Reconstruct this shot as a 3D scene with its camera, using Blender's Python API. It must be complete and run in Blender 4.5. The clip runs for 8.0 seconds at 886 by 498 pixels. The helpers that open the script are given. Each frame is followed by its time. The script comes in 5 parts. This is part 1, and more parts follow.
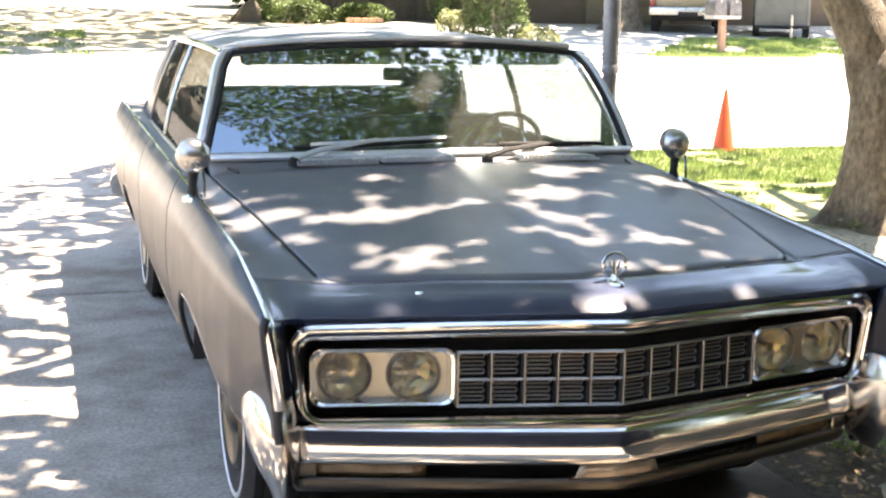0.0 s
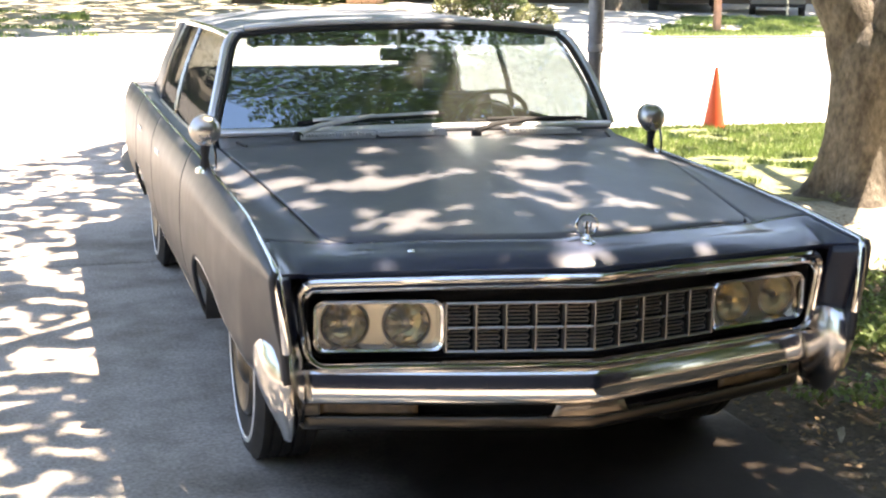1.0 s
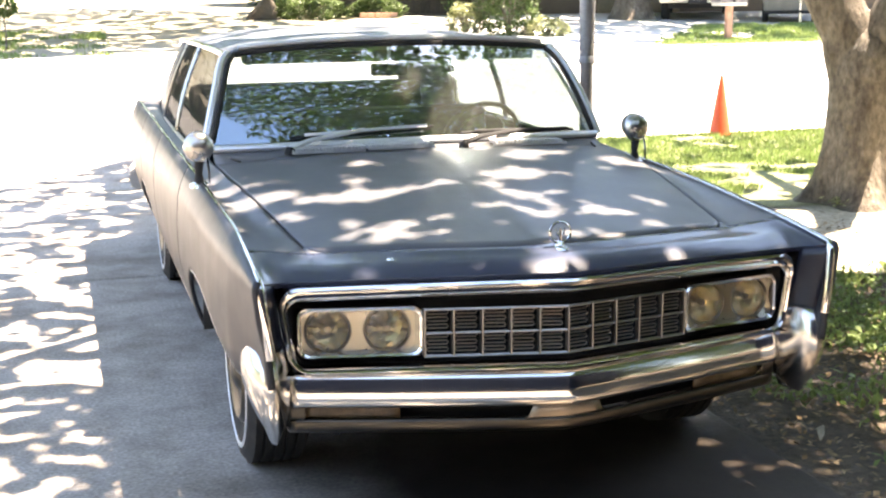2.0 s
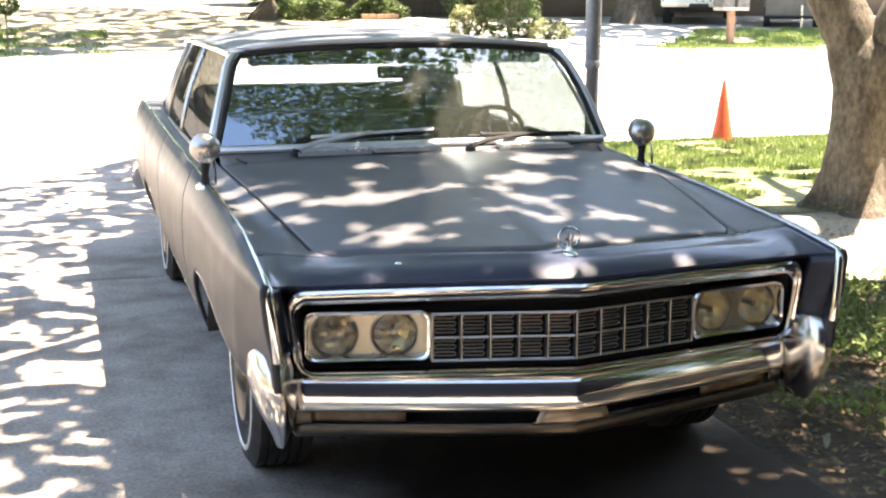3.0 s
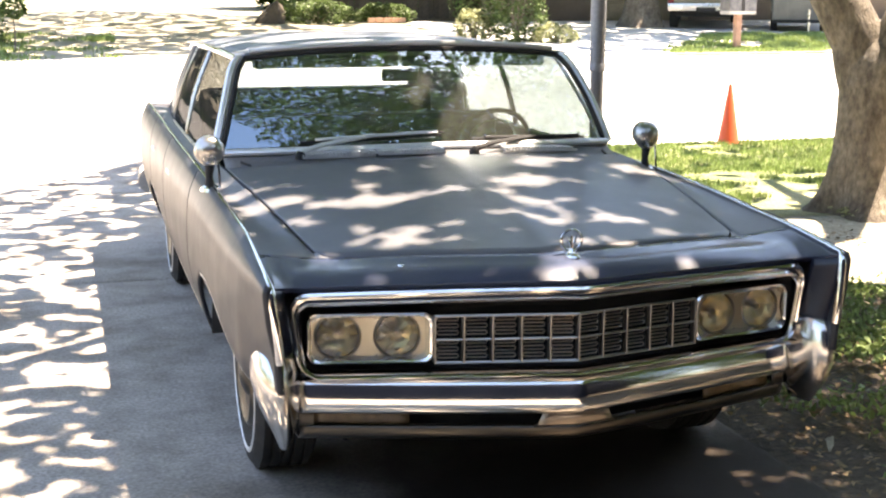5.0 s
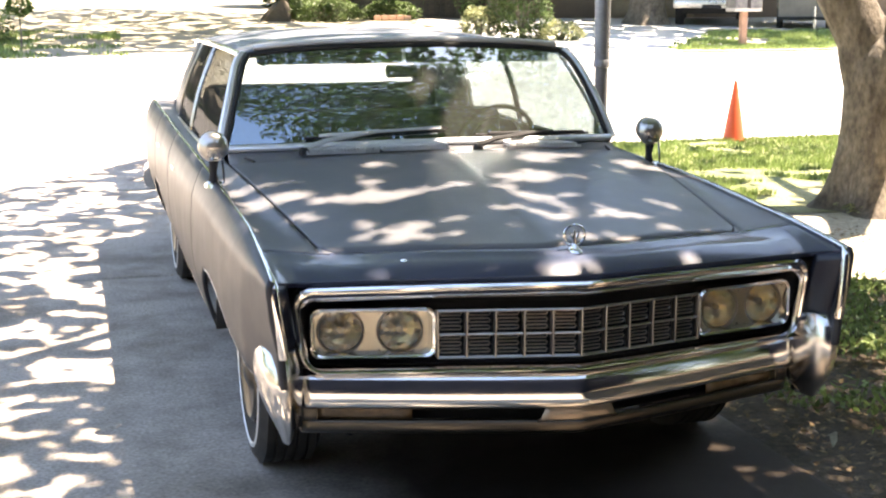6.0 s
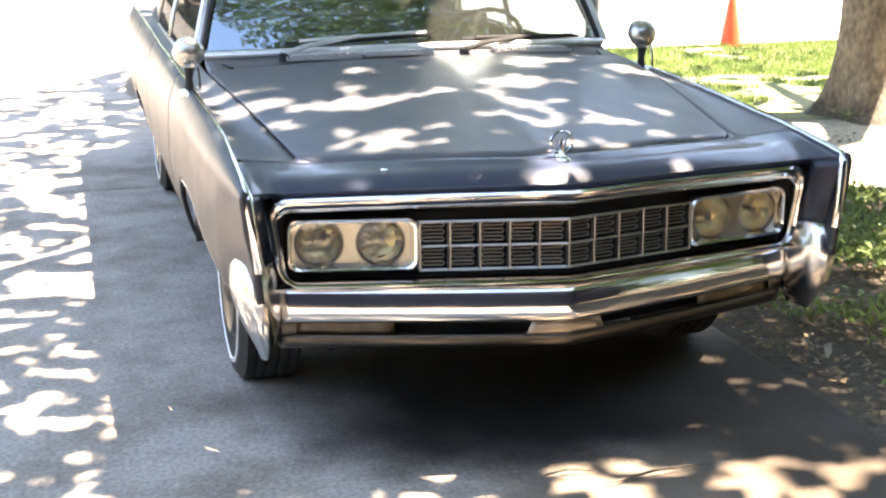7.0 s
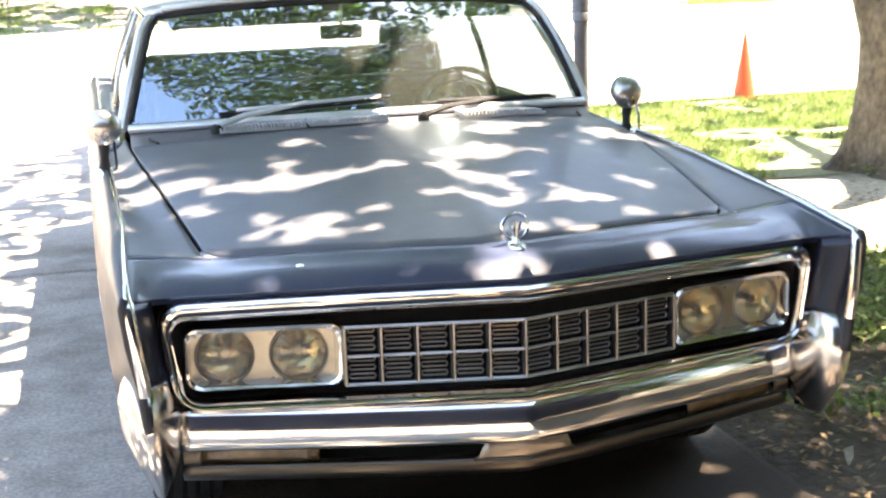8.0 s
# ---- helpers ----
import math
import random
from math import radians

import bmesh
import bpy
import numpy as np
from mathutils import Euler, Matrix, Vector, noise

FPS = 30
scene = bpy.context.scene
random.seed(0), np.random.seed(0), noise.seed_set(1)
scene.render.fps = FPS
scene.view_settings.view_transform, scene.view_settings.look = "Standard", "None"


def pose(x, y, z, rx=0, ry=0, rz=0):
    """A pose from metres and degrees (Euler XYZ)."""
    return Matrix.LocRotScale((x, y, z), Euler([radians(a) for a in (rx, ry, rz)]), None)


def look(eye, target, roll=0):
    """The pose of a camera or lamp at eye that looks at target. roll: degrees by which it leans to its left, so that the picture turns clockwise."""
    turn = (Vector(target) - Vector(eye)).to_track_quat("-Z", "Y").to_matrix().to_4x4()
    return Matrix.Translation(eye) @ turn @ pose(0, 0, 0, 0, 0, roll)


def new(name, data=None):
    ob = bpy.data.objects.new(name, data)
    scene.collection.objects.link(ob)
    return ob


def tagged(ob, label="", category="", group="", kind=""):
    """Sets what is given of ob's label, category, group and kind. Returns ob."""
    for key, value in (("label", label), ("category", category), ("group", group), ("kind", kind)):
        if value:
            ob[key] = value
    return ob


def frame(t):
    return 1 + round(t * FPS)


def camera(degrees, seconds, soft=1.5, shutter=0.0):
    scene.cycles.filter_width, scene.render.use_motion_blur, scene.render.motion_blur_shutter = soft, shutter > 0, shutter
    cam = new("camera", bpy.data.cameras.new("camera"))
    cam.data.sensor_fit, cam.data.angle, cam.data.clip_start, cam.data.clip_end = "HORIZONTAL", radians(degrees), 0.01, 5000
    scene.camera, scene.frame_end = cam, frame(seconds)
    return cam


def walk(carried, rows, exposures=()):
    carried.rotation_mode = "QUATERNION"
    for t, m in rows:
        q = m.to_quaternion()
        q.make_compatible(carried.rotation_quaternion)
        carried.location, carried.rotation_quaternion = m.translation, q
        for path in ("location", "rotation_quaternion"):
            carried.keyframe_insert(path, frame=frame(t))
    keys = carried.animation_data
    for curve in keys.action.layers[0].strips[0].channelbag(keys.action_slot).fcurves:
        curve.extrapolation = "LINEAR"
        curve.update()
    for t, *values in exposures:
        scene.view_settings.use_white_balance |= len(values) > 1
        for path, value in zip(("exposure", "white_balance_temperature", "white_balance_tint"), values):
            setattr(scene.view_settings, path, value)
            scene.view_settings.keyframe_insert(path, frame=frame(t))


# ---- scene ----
cam = camera(37.5, 8.0, soft=2.2, shutter=0.3)
PATH = [
    (0, (-1.448, -3.008, 1.660), (-0.869, -1.132, 1.280), 0.90),
    (0.5, (-1.544, -3.225, 1.655), (-0.980, -1.349, 1.249), 0.30),
    (1, (-1.531, -3.404, 1.685), (-0.956, -1.532, 1.275), 0.60),
    (1.5, (-1.454, -3.562, 1.687), (-0.861, -1.704, 1.244), 0.20),
    (2, (-1.445, -3.587, 1.705), (-0.902, -1.703, 1.313), -0.50),
    (2.2, (-1.449, -3.587, 1.705), (-0.913, -1.701, 1.310), -0.40),
    (3.3, (-1.473, -3.557, 1.711), (-0.926, -1.671, 1.327), 0.20),
    (3.5, (-1.463, -3.577, 1.700), (-0.936, -1.684, 1.328), 0.10),
    (4, (-1.466, -3.578, 1.704), (-0.938, -1.686, 1.326), 0.20),
    (4.5, (-1.461, -3.572, 1.707), (-0.926, -1.683, 1.324), 0.10),
    (4.7, (-1.461, -3.571, 1.707), (-0.922, -1.683, 1.322), 0.10),
    (5.8, (-1.454, -3.586, 1.700), (-0.930, -1.693, 1.321), -0.10),
    (6, (-1.453, -3.584, 1.699), (-0.926, -1.694, 1.312), -0.00),
    (6.5, (-1.438, -3.573, 1.704), (-0.901, -1.690, 1.298), -0.30),
    (7, (-1.374, -3.456, 1.665), (-0.850, -1.597, 1.144), -0.30),
    (7.5, (-1.234, -3.175, 1.636), (-0.638, -1.308, 1.238), -1.50),
    (8, (-0.959, -2.885, 1.618), (-0.470, -0.996, 1.181), -1.90),
]
walk(cam, [(t, look(eye, target, roll)) for t, eye, target, roll in PATH],
     exposures=[(0.0, 2.82, 8500, 18), (0.5, 2.43, 8500, 18), (1.0, 2.49, 8500, 18), (1.5, 3.05, 8500, 18), (2.0, 2.94, 8500, 18), (3.5, 2.58, 8500, 18), (6.5, 2.59, 8500, 18), (7.0, 3.17, 8500, 18), (8.0, 3.26, 8500, 18)])

# light: a high sun from the car's left side and a clear sky
SUN_DIR = Vector((-0.40, -0.04, -1.0)).normalized()
sun_data = bpy.data.lights.new("sun", "SUN")
sun_data.energy, sun_data.angle, sun_data.color = 5.0, radians(0.53), (1.0, 0.975, 0.93)
sun = new("sun", sun_data)
sun.matrix_world = look(Vector((4, 0.4, 10)), Vector((4, 0.4, 10)) + SUN_DIR)
world = bpy.data.worlds.new("sky")
world.use_nodes = True
scene.world = world
sky = world.node_tree.nodes.new("ShaderNodeTexSky")
sky.sky_type, sky.sun_disc = "NISHITA", False
sky.dust_density, sky.ozone_density = 0.4, 3.0
sky.sun_elevation, sky.sun_rotation = radians(68), radians(85)
backing = world.node_tree.nodes["Background"]
world.node_tree.links.new(sky.outputs[0], backing.inputs[0])
backing.inputs[1].default_value = 0.125
scene.view_settings.exposure = 0.0


# ---- materials ----
def material(name, color, rough=0.5, metal=0.0, coat=0.0, grain=None, stain=None, bump=None, alt=None,
             island=0.0, per_object=0.0, coat_rough=0.05, spec=0.5, thin=0.0, stretch=1.0):
    """A node material. grain and stain: (scale, amount) of fine and broad colour variation; alt: the colour of the stains;
    bump: (scale, strength, distance)."""
    m = bpy.data.materials.new(name)
    m.use_nodes = True
    nt = m.node_tree
    n, l = nt.nodes, nt.links
    b = n["Principled BSDF"]
    b.inputs["Roughness"].default_value = rough
    b.inputs["Metallic"].default_value = metal
    b.inputs["Coat Weight"].default_value = coat
    b.inputs["Coat Roughness"].default_value = coat_rough
    b.inputs["Specular IOR Level"].default_value = spec
    tc = n.new("ShaderNodeTexCoord")
    place = n.new("ShaderNodeMapping")
    place.inputs["Scale"].default_value = (1, 1, stretch)
    l.new(tc.outputs["Object"], place.inputs["Vector"])
    rgb = n.new("ShaderNodeRGB")
    rgb.outputs[0].default_value = (*color, 1)
    col = rgb.outputs[0]

    def noise_node(scale, detail=6.0, rough_=0.6):
        t = n.new("ShaderNodeTexNoise")
        t.inputs["Scale"].default_value, t.inputs["Detail"].default_value, t.inputs["Roughness"].default_value = scale, detail, rough_
        l.new(place.outputs["Vector"], t.inputs["Vector"])
        return t.outputs["Fac"]

    def ramp(fac, lo, hi):
        r = n.new("ShaderNodeMapRange")
        r.inputs["From Min"].default_value, r.inputs["From Max"].default_value = lo, hi
        l.new(fac, r.inputs["Value"])
        return r.outputs[0]

    def value(col, fac, amount):
        mx = n.new("ShaderNodeMapRange")
        mx.inputs["To Min"].default_value, mx.inputs["To Max"].default_value = 1 - amount, 1 + amount
        l.new(fac, mx.inputs["Value"])
        h = n.new("ShaderNodeHueSaturation")
        l.new(mx.outputs[0], h.inputs["Value"])
        l.new(col, h.inputs["Color"])
        return h.outputs[0]

    if stain:
        mix = n.new("ShaderNodeMix")
        mix.data_type = "RGBA"
        f = ramp(noise_node(stain[0], 5.0, 0.62), 0.42, 0.66)
        ml = n.new("ShaderNodeMath")
        ml.operation = "MULTIPLY"
        ml.inputs[1].default_value = stain[1]
        l.new(f, ml.inputs[0])
        l.new(ml.outputs[0], mix.inputs[0])
        l.new(col, mix.inputs[6])
        mix.inputs[7].default_value = (*(alt or [c * 0.5 for c in color]), 1)
        col = mix.outputs[2]
    if grain:
        col = value(col, ramp(noise_node(grain[0], 3.0), 0.3, 0.7), grain[1])
    if island:
        g = n.new("ShaderNodeNewGeometry")
        col = value(col, g.outputs["Random Per Island"], island)
    if per_object:
        o = n.new("ShaderNodeObjectInfo")
        col = value(col, o.outputs["Random"], per_object)
    l.new(col, b.inputs["Base Color"])
    if stain:
        rr = n.new("ShaderNodeMapRange")
        rr.inputs["To Min"].default_value, rr.inputs["To Max"].default_value = max(rough - 0.06, 0.02), min(rough + 0.12, 1)
        l.new(noise_node(stain[0] * 3), rr.inputs["Value"])
        l.new(rr.outputs[0], b.inputs["Roughness"])
    if bump:
        bp = n.new("ShaderNodeBump")
        bp.inputs["Strength"].default_value, bp.inputs["Distance"].default_value = bump[1], bump[2]
        l.new(noise_node(bump[0], 8.0, 0.65), bp.inputs["Height"])
        l.new(bp.outputs[0], b.inputs["Normal"])
    if thin:
        tr = n.new("ShaderNodeBsdfTranslucent")
        l.new(col, tr.inputs["Color"])
        mixs = n.new("ShaderNodeMixShader")
        mixs.inputs[0].default_value = thin
        l.new(b.outputs[0], mixs.inputs[1])
        l.new(tr.outputs[0], mixs.inputs[2])
        l.new(mixs.outputs[0], n["Material Output"].inputs["Surface"])
    return m


def glass(name, color=(0.9, 0.95, 0.93), dust=0.0, shine=0.28, slant=4.0, tone=(1, 1, 1), haze=0.0):
    """Thin glazing: clear from straight ahead, mirror-like at a slant, with a film of dust."""
    m = bpy.data.materials.new(name)
    m.use_nodes = True
    n, l = m.node_tree.nodes, m.node_tree.links
    tr, gl, lw, mx = (n.new(k) for k in ("ShaderNodeBsdfTransparent", "ShaderNodeBsdfGlossy", "ShaderNodeLayerWeight", "ShaderNodeMixShader"))
    tr.inputs["Color"].default_value = (*color, 1)
    gl.inputs["Roughness"].default_value = haze
    gl.inputs["Color"].default_value = (*tone, 1)
    lw.inputs["Blend"].default_value = 0.5
    power, scale = n.new("ShaderNodeMath"), n.new("ShaderNodeMath")
    power.operation, power.inputs[1].default_value = "POWER", slant
    scale.operation, scale.inputs[1].default_value, scale.inputs[2].default_value = "MULTIPLY_ADD", 0.95 - shine, shine
    l.new(lw.outputs["Facing"], power.inputs[0])
    l.new(power.outputs[0], scale.inputs[0])
    l.new(scale.outputs[0], mx.inputs[0])
    l.new(tr.outputs[0], mx.inputs[1])
    l.new(gl.outputs[0], mx.inputs[2])
    top = mx.outputs[0]
    if dust:
        df, md, tc, nz, mr = (n.new(k) for k in ("ShaderNodeBsdfDiffuse", "ShaderNodeMixShader", "ShaderNodeTexCoord", "ShaderNodeTexNoise", "ShaderNodeMapRange"))
        df.inputs["Color"].default_value = (0.62, 0.62, 0.58, 1)
        nz.inputs["Scale"].default_value, nz.inputs["Detail"].default_value = 3.5, 8
        l.new(tc.outputs["Object"], nz.inputs["Vector"])
        l.new(nz.outputs["Fac"], mr.inputs["Value"])
        mr.inputs["To Min"].default_value, mr.inputs["To Max"].default_value = dust * 0.5, dust * 1.5
        l.new(mr.outputs[0], md.inputs[0])
        l.new(top, md.inputs[1])
        l.new(df.outputs[0], md.inputs[2])
        top = md.outputs[0]
    l.new(top, n["Material Output"].inputs["Surface"])
    return m


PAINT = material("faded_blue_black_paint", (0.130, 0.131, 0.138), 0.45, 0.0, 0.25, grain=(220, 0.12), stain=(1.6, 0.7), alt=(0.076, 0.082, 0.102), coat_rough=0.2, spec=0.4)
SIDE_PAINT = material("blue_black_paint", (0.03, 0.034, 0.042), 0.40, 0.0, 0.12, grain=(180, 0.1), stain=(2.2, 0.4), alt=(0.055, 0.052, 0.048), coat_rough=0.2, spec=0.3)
# nose: shade and sky reflection are put into its darker, bluer colour
NOSE_PAINT = material("glossy_shade_toned_paint", (0.023, 0.036, 0.080), 0.46, 0.0, 0.9, grain=(180, 0.1), stain=(3.0, 0.4), alt=(0.018, 0.024, 0.042), coat_rough=0.12)
# fender fronts: a dark reflection painted in as near-black navy
FRONT_PAINT = material("shade_darkened_front_paint", (0.008, 0.011, 0.022), 0.3, 0.0, 0.3, grain=(180, 0.1), stain=(3.0, 0.4), alt=(0.014, 0.016, 0.026), coat_rough=0.12, spec=0.25)
CHROME = material("chrome", (0.86, 0.86, 0.85), 0.045, 1.0, stain=(7, 0.5), alt=(0.70, 0.69, 0.67), bump=(5, 0.02, 0.01))
DULL_CHROME = material("dull_chrome", (0.62, 0.60, 0.57), 0.26, 1.0, stain=(4, 0.5), alt=(0.48, 0.45, 0.41))
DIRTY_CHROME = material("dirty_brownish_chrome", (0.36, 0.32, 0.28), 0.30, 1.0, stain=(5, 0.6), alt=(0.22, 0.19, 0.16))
# lip, face ends and wheel covers: shaded reflections put into a darker metal
LIP_METAL = material("shade_darkened_lip_metal", (0.13, 0.12, 0.105), 0.3, 1.0, stain=(5, 0.6), alt=(0.10, 0.09, 0.075))
VENT_METAL = material("bright_vent_metal", (0.78, 0.78, 0.77), 0.35, 0.4, stain=(10, 0.4), alt=(0.4, 0.4, 0.38))
PLATE = material("silver_lamp_plate", (0.66, 0.61, 0.51), 0.3, 1.0, stain=(6, 0.4), alt=(0.40, 0.36, 0.28))
GRILLE_METAL = material("grille_metal", (0.46, 0.44, 0.41), 0.34, 1.0, stain=(7, 0.6), alt=(0.22, 0.2, 0.17))
SLAT_METAL = material("dark_slat_metal", (0.40, 0.37, 0.33), 0.3, 1.0, stain=(7, 0.6), alt=(0.24, 0.21, 0.17))
BLACK = material("flat_black", (0.012, 0.012, 0.013), 0.7, stain=(8, 0.5), alt=(0.03, 0.028, 0.025))
RUBBER = material("tyre_rubber", (0.016, 0.0155, 0.015), 0.85, stain=(10, 0.6), alt=(0.032, 0.029, 0.026), bump=(90, 0.3, 0.002))
WINDOW = glass("car_glass", (0.86, 0.91, 0.91), 0.035, 0.36, tone=(0.72, 0.90, 1.0), haze=0.03)
# same panes twice: cabin darkness coloured into one side, the other left lighter
SIDE_WINDOW = glass("dark_cabin_side_glass", (0.13, 0.12, 0.10), 0.04, 0.06, 40.0)
LIGHT_GLASS = glass("bright_view_side_glass", (0.40, 0.47, 0.48), 0.02, 0.1)
REAR_GLASS = glass("rear_glass", (0.8, 0.86, 0.86), 0.02, 0.1)
TRIM_CHROME = material("weathered_trim_chrome", (0.82, 0.82, 0.81), 0.24, 1.0, stain=(8, 0.4), alt=(0.6, 0.58, 0.55))
TUSK_CHROME = material("pitted_bumper_chrome", (0.78, 0.77, 0.76), 0.15, 1.0, stain=(9, 0.35), alt=(0.56, 0.54, 0.51))
BRIGHT_TRIM = material("brushed_bright_trim", (0.82, 0.83, 0.84), 0.34, 0.55, stain=(9, 0.4), alt=(0.62, 0.62, 0.61))
# roof: paler than the hood, its sunlight partly painted into the colour
ROOF_PAINT = material("sunlit_toned_roof_paint", (0.225, 0.245, 0.285), 0.42, 0.0, 0.5, grain=(160, 0.12), stain=(2.2, 0.7), alt=(0.115, 0.13, 0.165), coat_rough=0.2)
LAMP_COVER = glass("lamp_cover_glass", (0.93, 0.92, 0.88), shine=0.07)
LAMP_BOWL = material("silvered_lamp_bowl", (0.80, 0.72, 0.53), 0.19, 1.0, stain=(30, 0.5), alt=(0.50, 0.43, 0.28))
LAMP_LENS = glass("lamp_lens_glass", (0.88, 0.83, 0.68), dust=0.09, shine=0.07)
AMBER = material("amber_lens", (0.15, 0.10, 0.05), 0.2, 0.0, 0.8, stain=(16, 0.8), alt=(0.07, 0.042, 0.02))
SEAT = material("dark_vinyl", (0.03, 0.032, 0.035), 0.5, stain=(6, 0.5), alt=(0.06, 0.06, 0.06), bump=(120, 0.2, 0.002))
RED_LENS = material("red_lens", (0.25, 0.02, 0.015), 0.2, 0, 0.8, stain=(12, 0.3))
CONCRETE = material("driveway_concrete", (0.43, 0.385, 0.335), 0.88, grain=(60, 0.3), stain=(2.3, 0.95), alt=(0.25, 0.212, 0.172), bump=(55, 0.35, 0.006), per_object=0.05, spec=0.2)


def add_soil_and_shade_blot(m, x, y, rx, ry, color):
    """A ragged-edged blot in the paving's colour: soil marks, and shade painted under the car."""
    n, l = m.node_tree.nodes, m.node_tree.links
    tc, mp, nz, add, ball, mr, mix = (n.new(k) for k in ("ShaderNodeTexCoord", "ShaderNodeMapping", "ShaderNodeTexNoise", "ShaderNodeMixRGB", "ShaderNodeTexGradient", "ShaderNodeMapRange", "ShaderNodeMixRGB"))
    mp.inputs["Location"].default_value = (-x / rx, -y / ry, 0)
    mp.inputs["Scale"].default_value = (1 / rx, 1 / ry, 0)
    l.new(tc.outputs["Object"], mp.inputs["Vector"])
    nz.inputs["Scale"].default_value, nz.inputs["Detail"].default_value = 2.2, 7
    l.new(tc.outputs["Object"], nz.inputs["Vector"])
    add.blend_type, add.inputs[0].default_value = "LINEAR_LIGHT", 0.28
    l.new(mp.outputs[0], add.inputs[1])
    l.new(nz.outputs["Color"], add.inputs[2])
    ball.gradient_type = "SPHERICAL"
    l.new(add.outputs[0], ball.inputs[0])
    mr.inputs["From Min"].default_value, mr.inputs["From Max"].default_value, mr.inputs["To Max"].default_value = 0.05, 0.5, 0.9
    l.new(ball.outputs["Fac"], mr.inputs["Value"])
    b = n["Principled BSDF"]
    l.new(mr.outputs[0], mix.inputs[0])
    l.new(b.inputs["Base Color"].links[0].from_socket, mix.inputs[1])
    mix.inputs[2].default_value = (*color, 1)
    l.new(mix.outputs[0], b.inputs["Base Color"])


# deep shade under the car's front, painted into the concrete
add_soil_and_shade_blot(CONCRETE, 0.15, 0.75, 1.2, 1.1, (0.02, 0.016, 0.013))
add_soil_and_shade_blot(CONCRETE, 0.2, 0.5, 1.1, 0.75, (0.010, 0.008, 0.007))
# brown soil ahead of the car and at the slab's right edge
add_soil_and_shade_blot(CONCRETE, 0.3, -0.6, 1.3, 0.7, (0.20, 0.155, 0.115))
add_soil_and_shade_blot(CONCRETE, 0.95, 0.2, 0.8, 1.1, (0.055, 0.042, 0.032))
STREET = material("pale_street_concrete", (0.55, 0.54, 0.52), 0.9, grain=(40, 0.12), stain=(0.35, 0.5), alt=(0.42, 0.41, 0.40), bump=(40, 0.3, 0.006))
SOIL = material("leaf_littered_soil", (0.075, 0.056, 0.038), 0.95, grain=(28, 0.4), stain=(1.3, 0.8), alt=(0.13, 0.10, 0.068), bump=(22, 0.7, 0.03))
LAWN = material("lawn_turf", (0.19, 0.225, 0.09), 0.95, grain=(30, 0.4), stain=(0.9, 0.8), alt=(0.36, 0.32, 0.19), bump=(30, 0.8, 0.03))
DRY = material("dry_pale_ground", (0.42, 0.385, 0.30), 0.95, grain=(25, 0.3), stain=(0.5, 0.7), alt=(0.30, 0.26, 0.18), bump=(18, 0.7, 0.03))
GRASS = material("grass_blades", (0.20, 0.28, 0.09), 0.6, island=0.45, thin=0.35)
LITTER = material("dead_leaves", (0.22, 0.15, 0.08), 0.8, island=0.55, grain=(40, 0.3))
BARK = material("bark", (0.20, 0.172, 0.138), 0.92, grain=(26, 0.42), stain=(5.0, 0.9), alt=(0.095, 0.078, 0.062), bump=(16, 0.8, 0.07), stretch=0.55)
LEAF = material("leaves", (0.085, 0.148, 0.043), 0.5, island=0.5, thin=0.42)
SHRUB_LEAF = material("shrub_leaves", (0.09, 0.14, 0.045), 0.5, island=0.5, thin=0.35)
PALE_LEAF = material("pale_shrub_leaves", (0.30, 0.32, 0.16), 0.55, island=0.5, thin=0.35)
STEEL = material("galvanised_pole", (0.34, 0.35, 0.38), 0.45, 0.6, grain=(60, 0.12), stain=(5, 0.5), alt=(0.22, 0.225, 0.25))
ORANGE = material("orange_cone_plastic", (0.9, 0.12, 0.05), 0.5, grain=(60, 0.08), stain=(9, 0.4), alt=(0.75, 0.15, 0.06))
CEDAR = material("pinkish_cedar_post", (0.46, 0.27, 0.19), 0.8, grain=(30, 0.2), stain=(5, 0.5))
MAILBOX = material("weathered_mailbox_metal", (0.13, 0.13, 0.14), 0.4, 0.5, stain=(9, 0.6), alt=(0.3, 0.29, 0.27))
WALL = material("brown_stucco", (0.17, 0.125, 0.09), 0.9, grain=(30, 0.15), stain=(0.8, 0.5), bump=(40, 0.4, 0.01))
FENCE = material("dark_fence_wood", (0.09, 0.07, 0.05), 0.9, grain=(20, 0.3), stain=(1.5, 0.6), per_object=0.25)
# colour chosen for what the bumper should mirror
UNSEEN_WALL = material("unseen_wall_navy", (0.014, 0.018, 0.030), 0.85, grain=(20, 0.1), stain=(0.6, 0.4), bump=(30, 0.3, 0.01), spec=0.08)
GARAGE = material("tan_garage_paint", (0.30, 0.24, 0.16), 0.8, grain=(20, 0.1), stain=(0.8, 0.4))
STONE = material("brown_garden_stone", (0.085, 0.07, 0.052), 0.9, grain=(25, 0.3), stain=(3, 0.7), bump=(12, 0.6, 0.03))
TRUCK_PAINT = material("tan_truck_paint", (0.25, 0.205, 0.14), 0.35, 0.2, 0.6, stain=(2, 0.4))
TRAILER = material("grey_trailer_panel", (0.25, 0.235, 0.205), 0.5, 0.1, stain=(2, 0.5))
TERRACOTTA = material("terracotta_brick", (0.48, 0.29, 0.2), 0.85, grain=(40, 0.2), stain=(8, 0.5))
KERB = material("kerb_concrete", (0.5, 0.48, 0.45), 0.9, grain=(60, 0.15), stain=(1.2, 0.6), bump=(50, 0.3, 0.005))


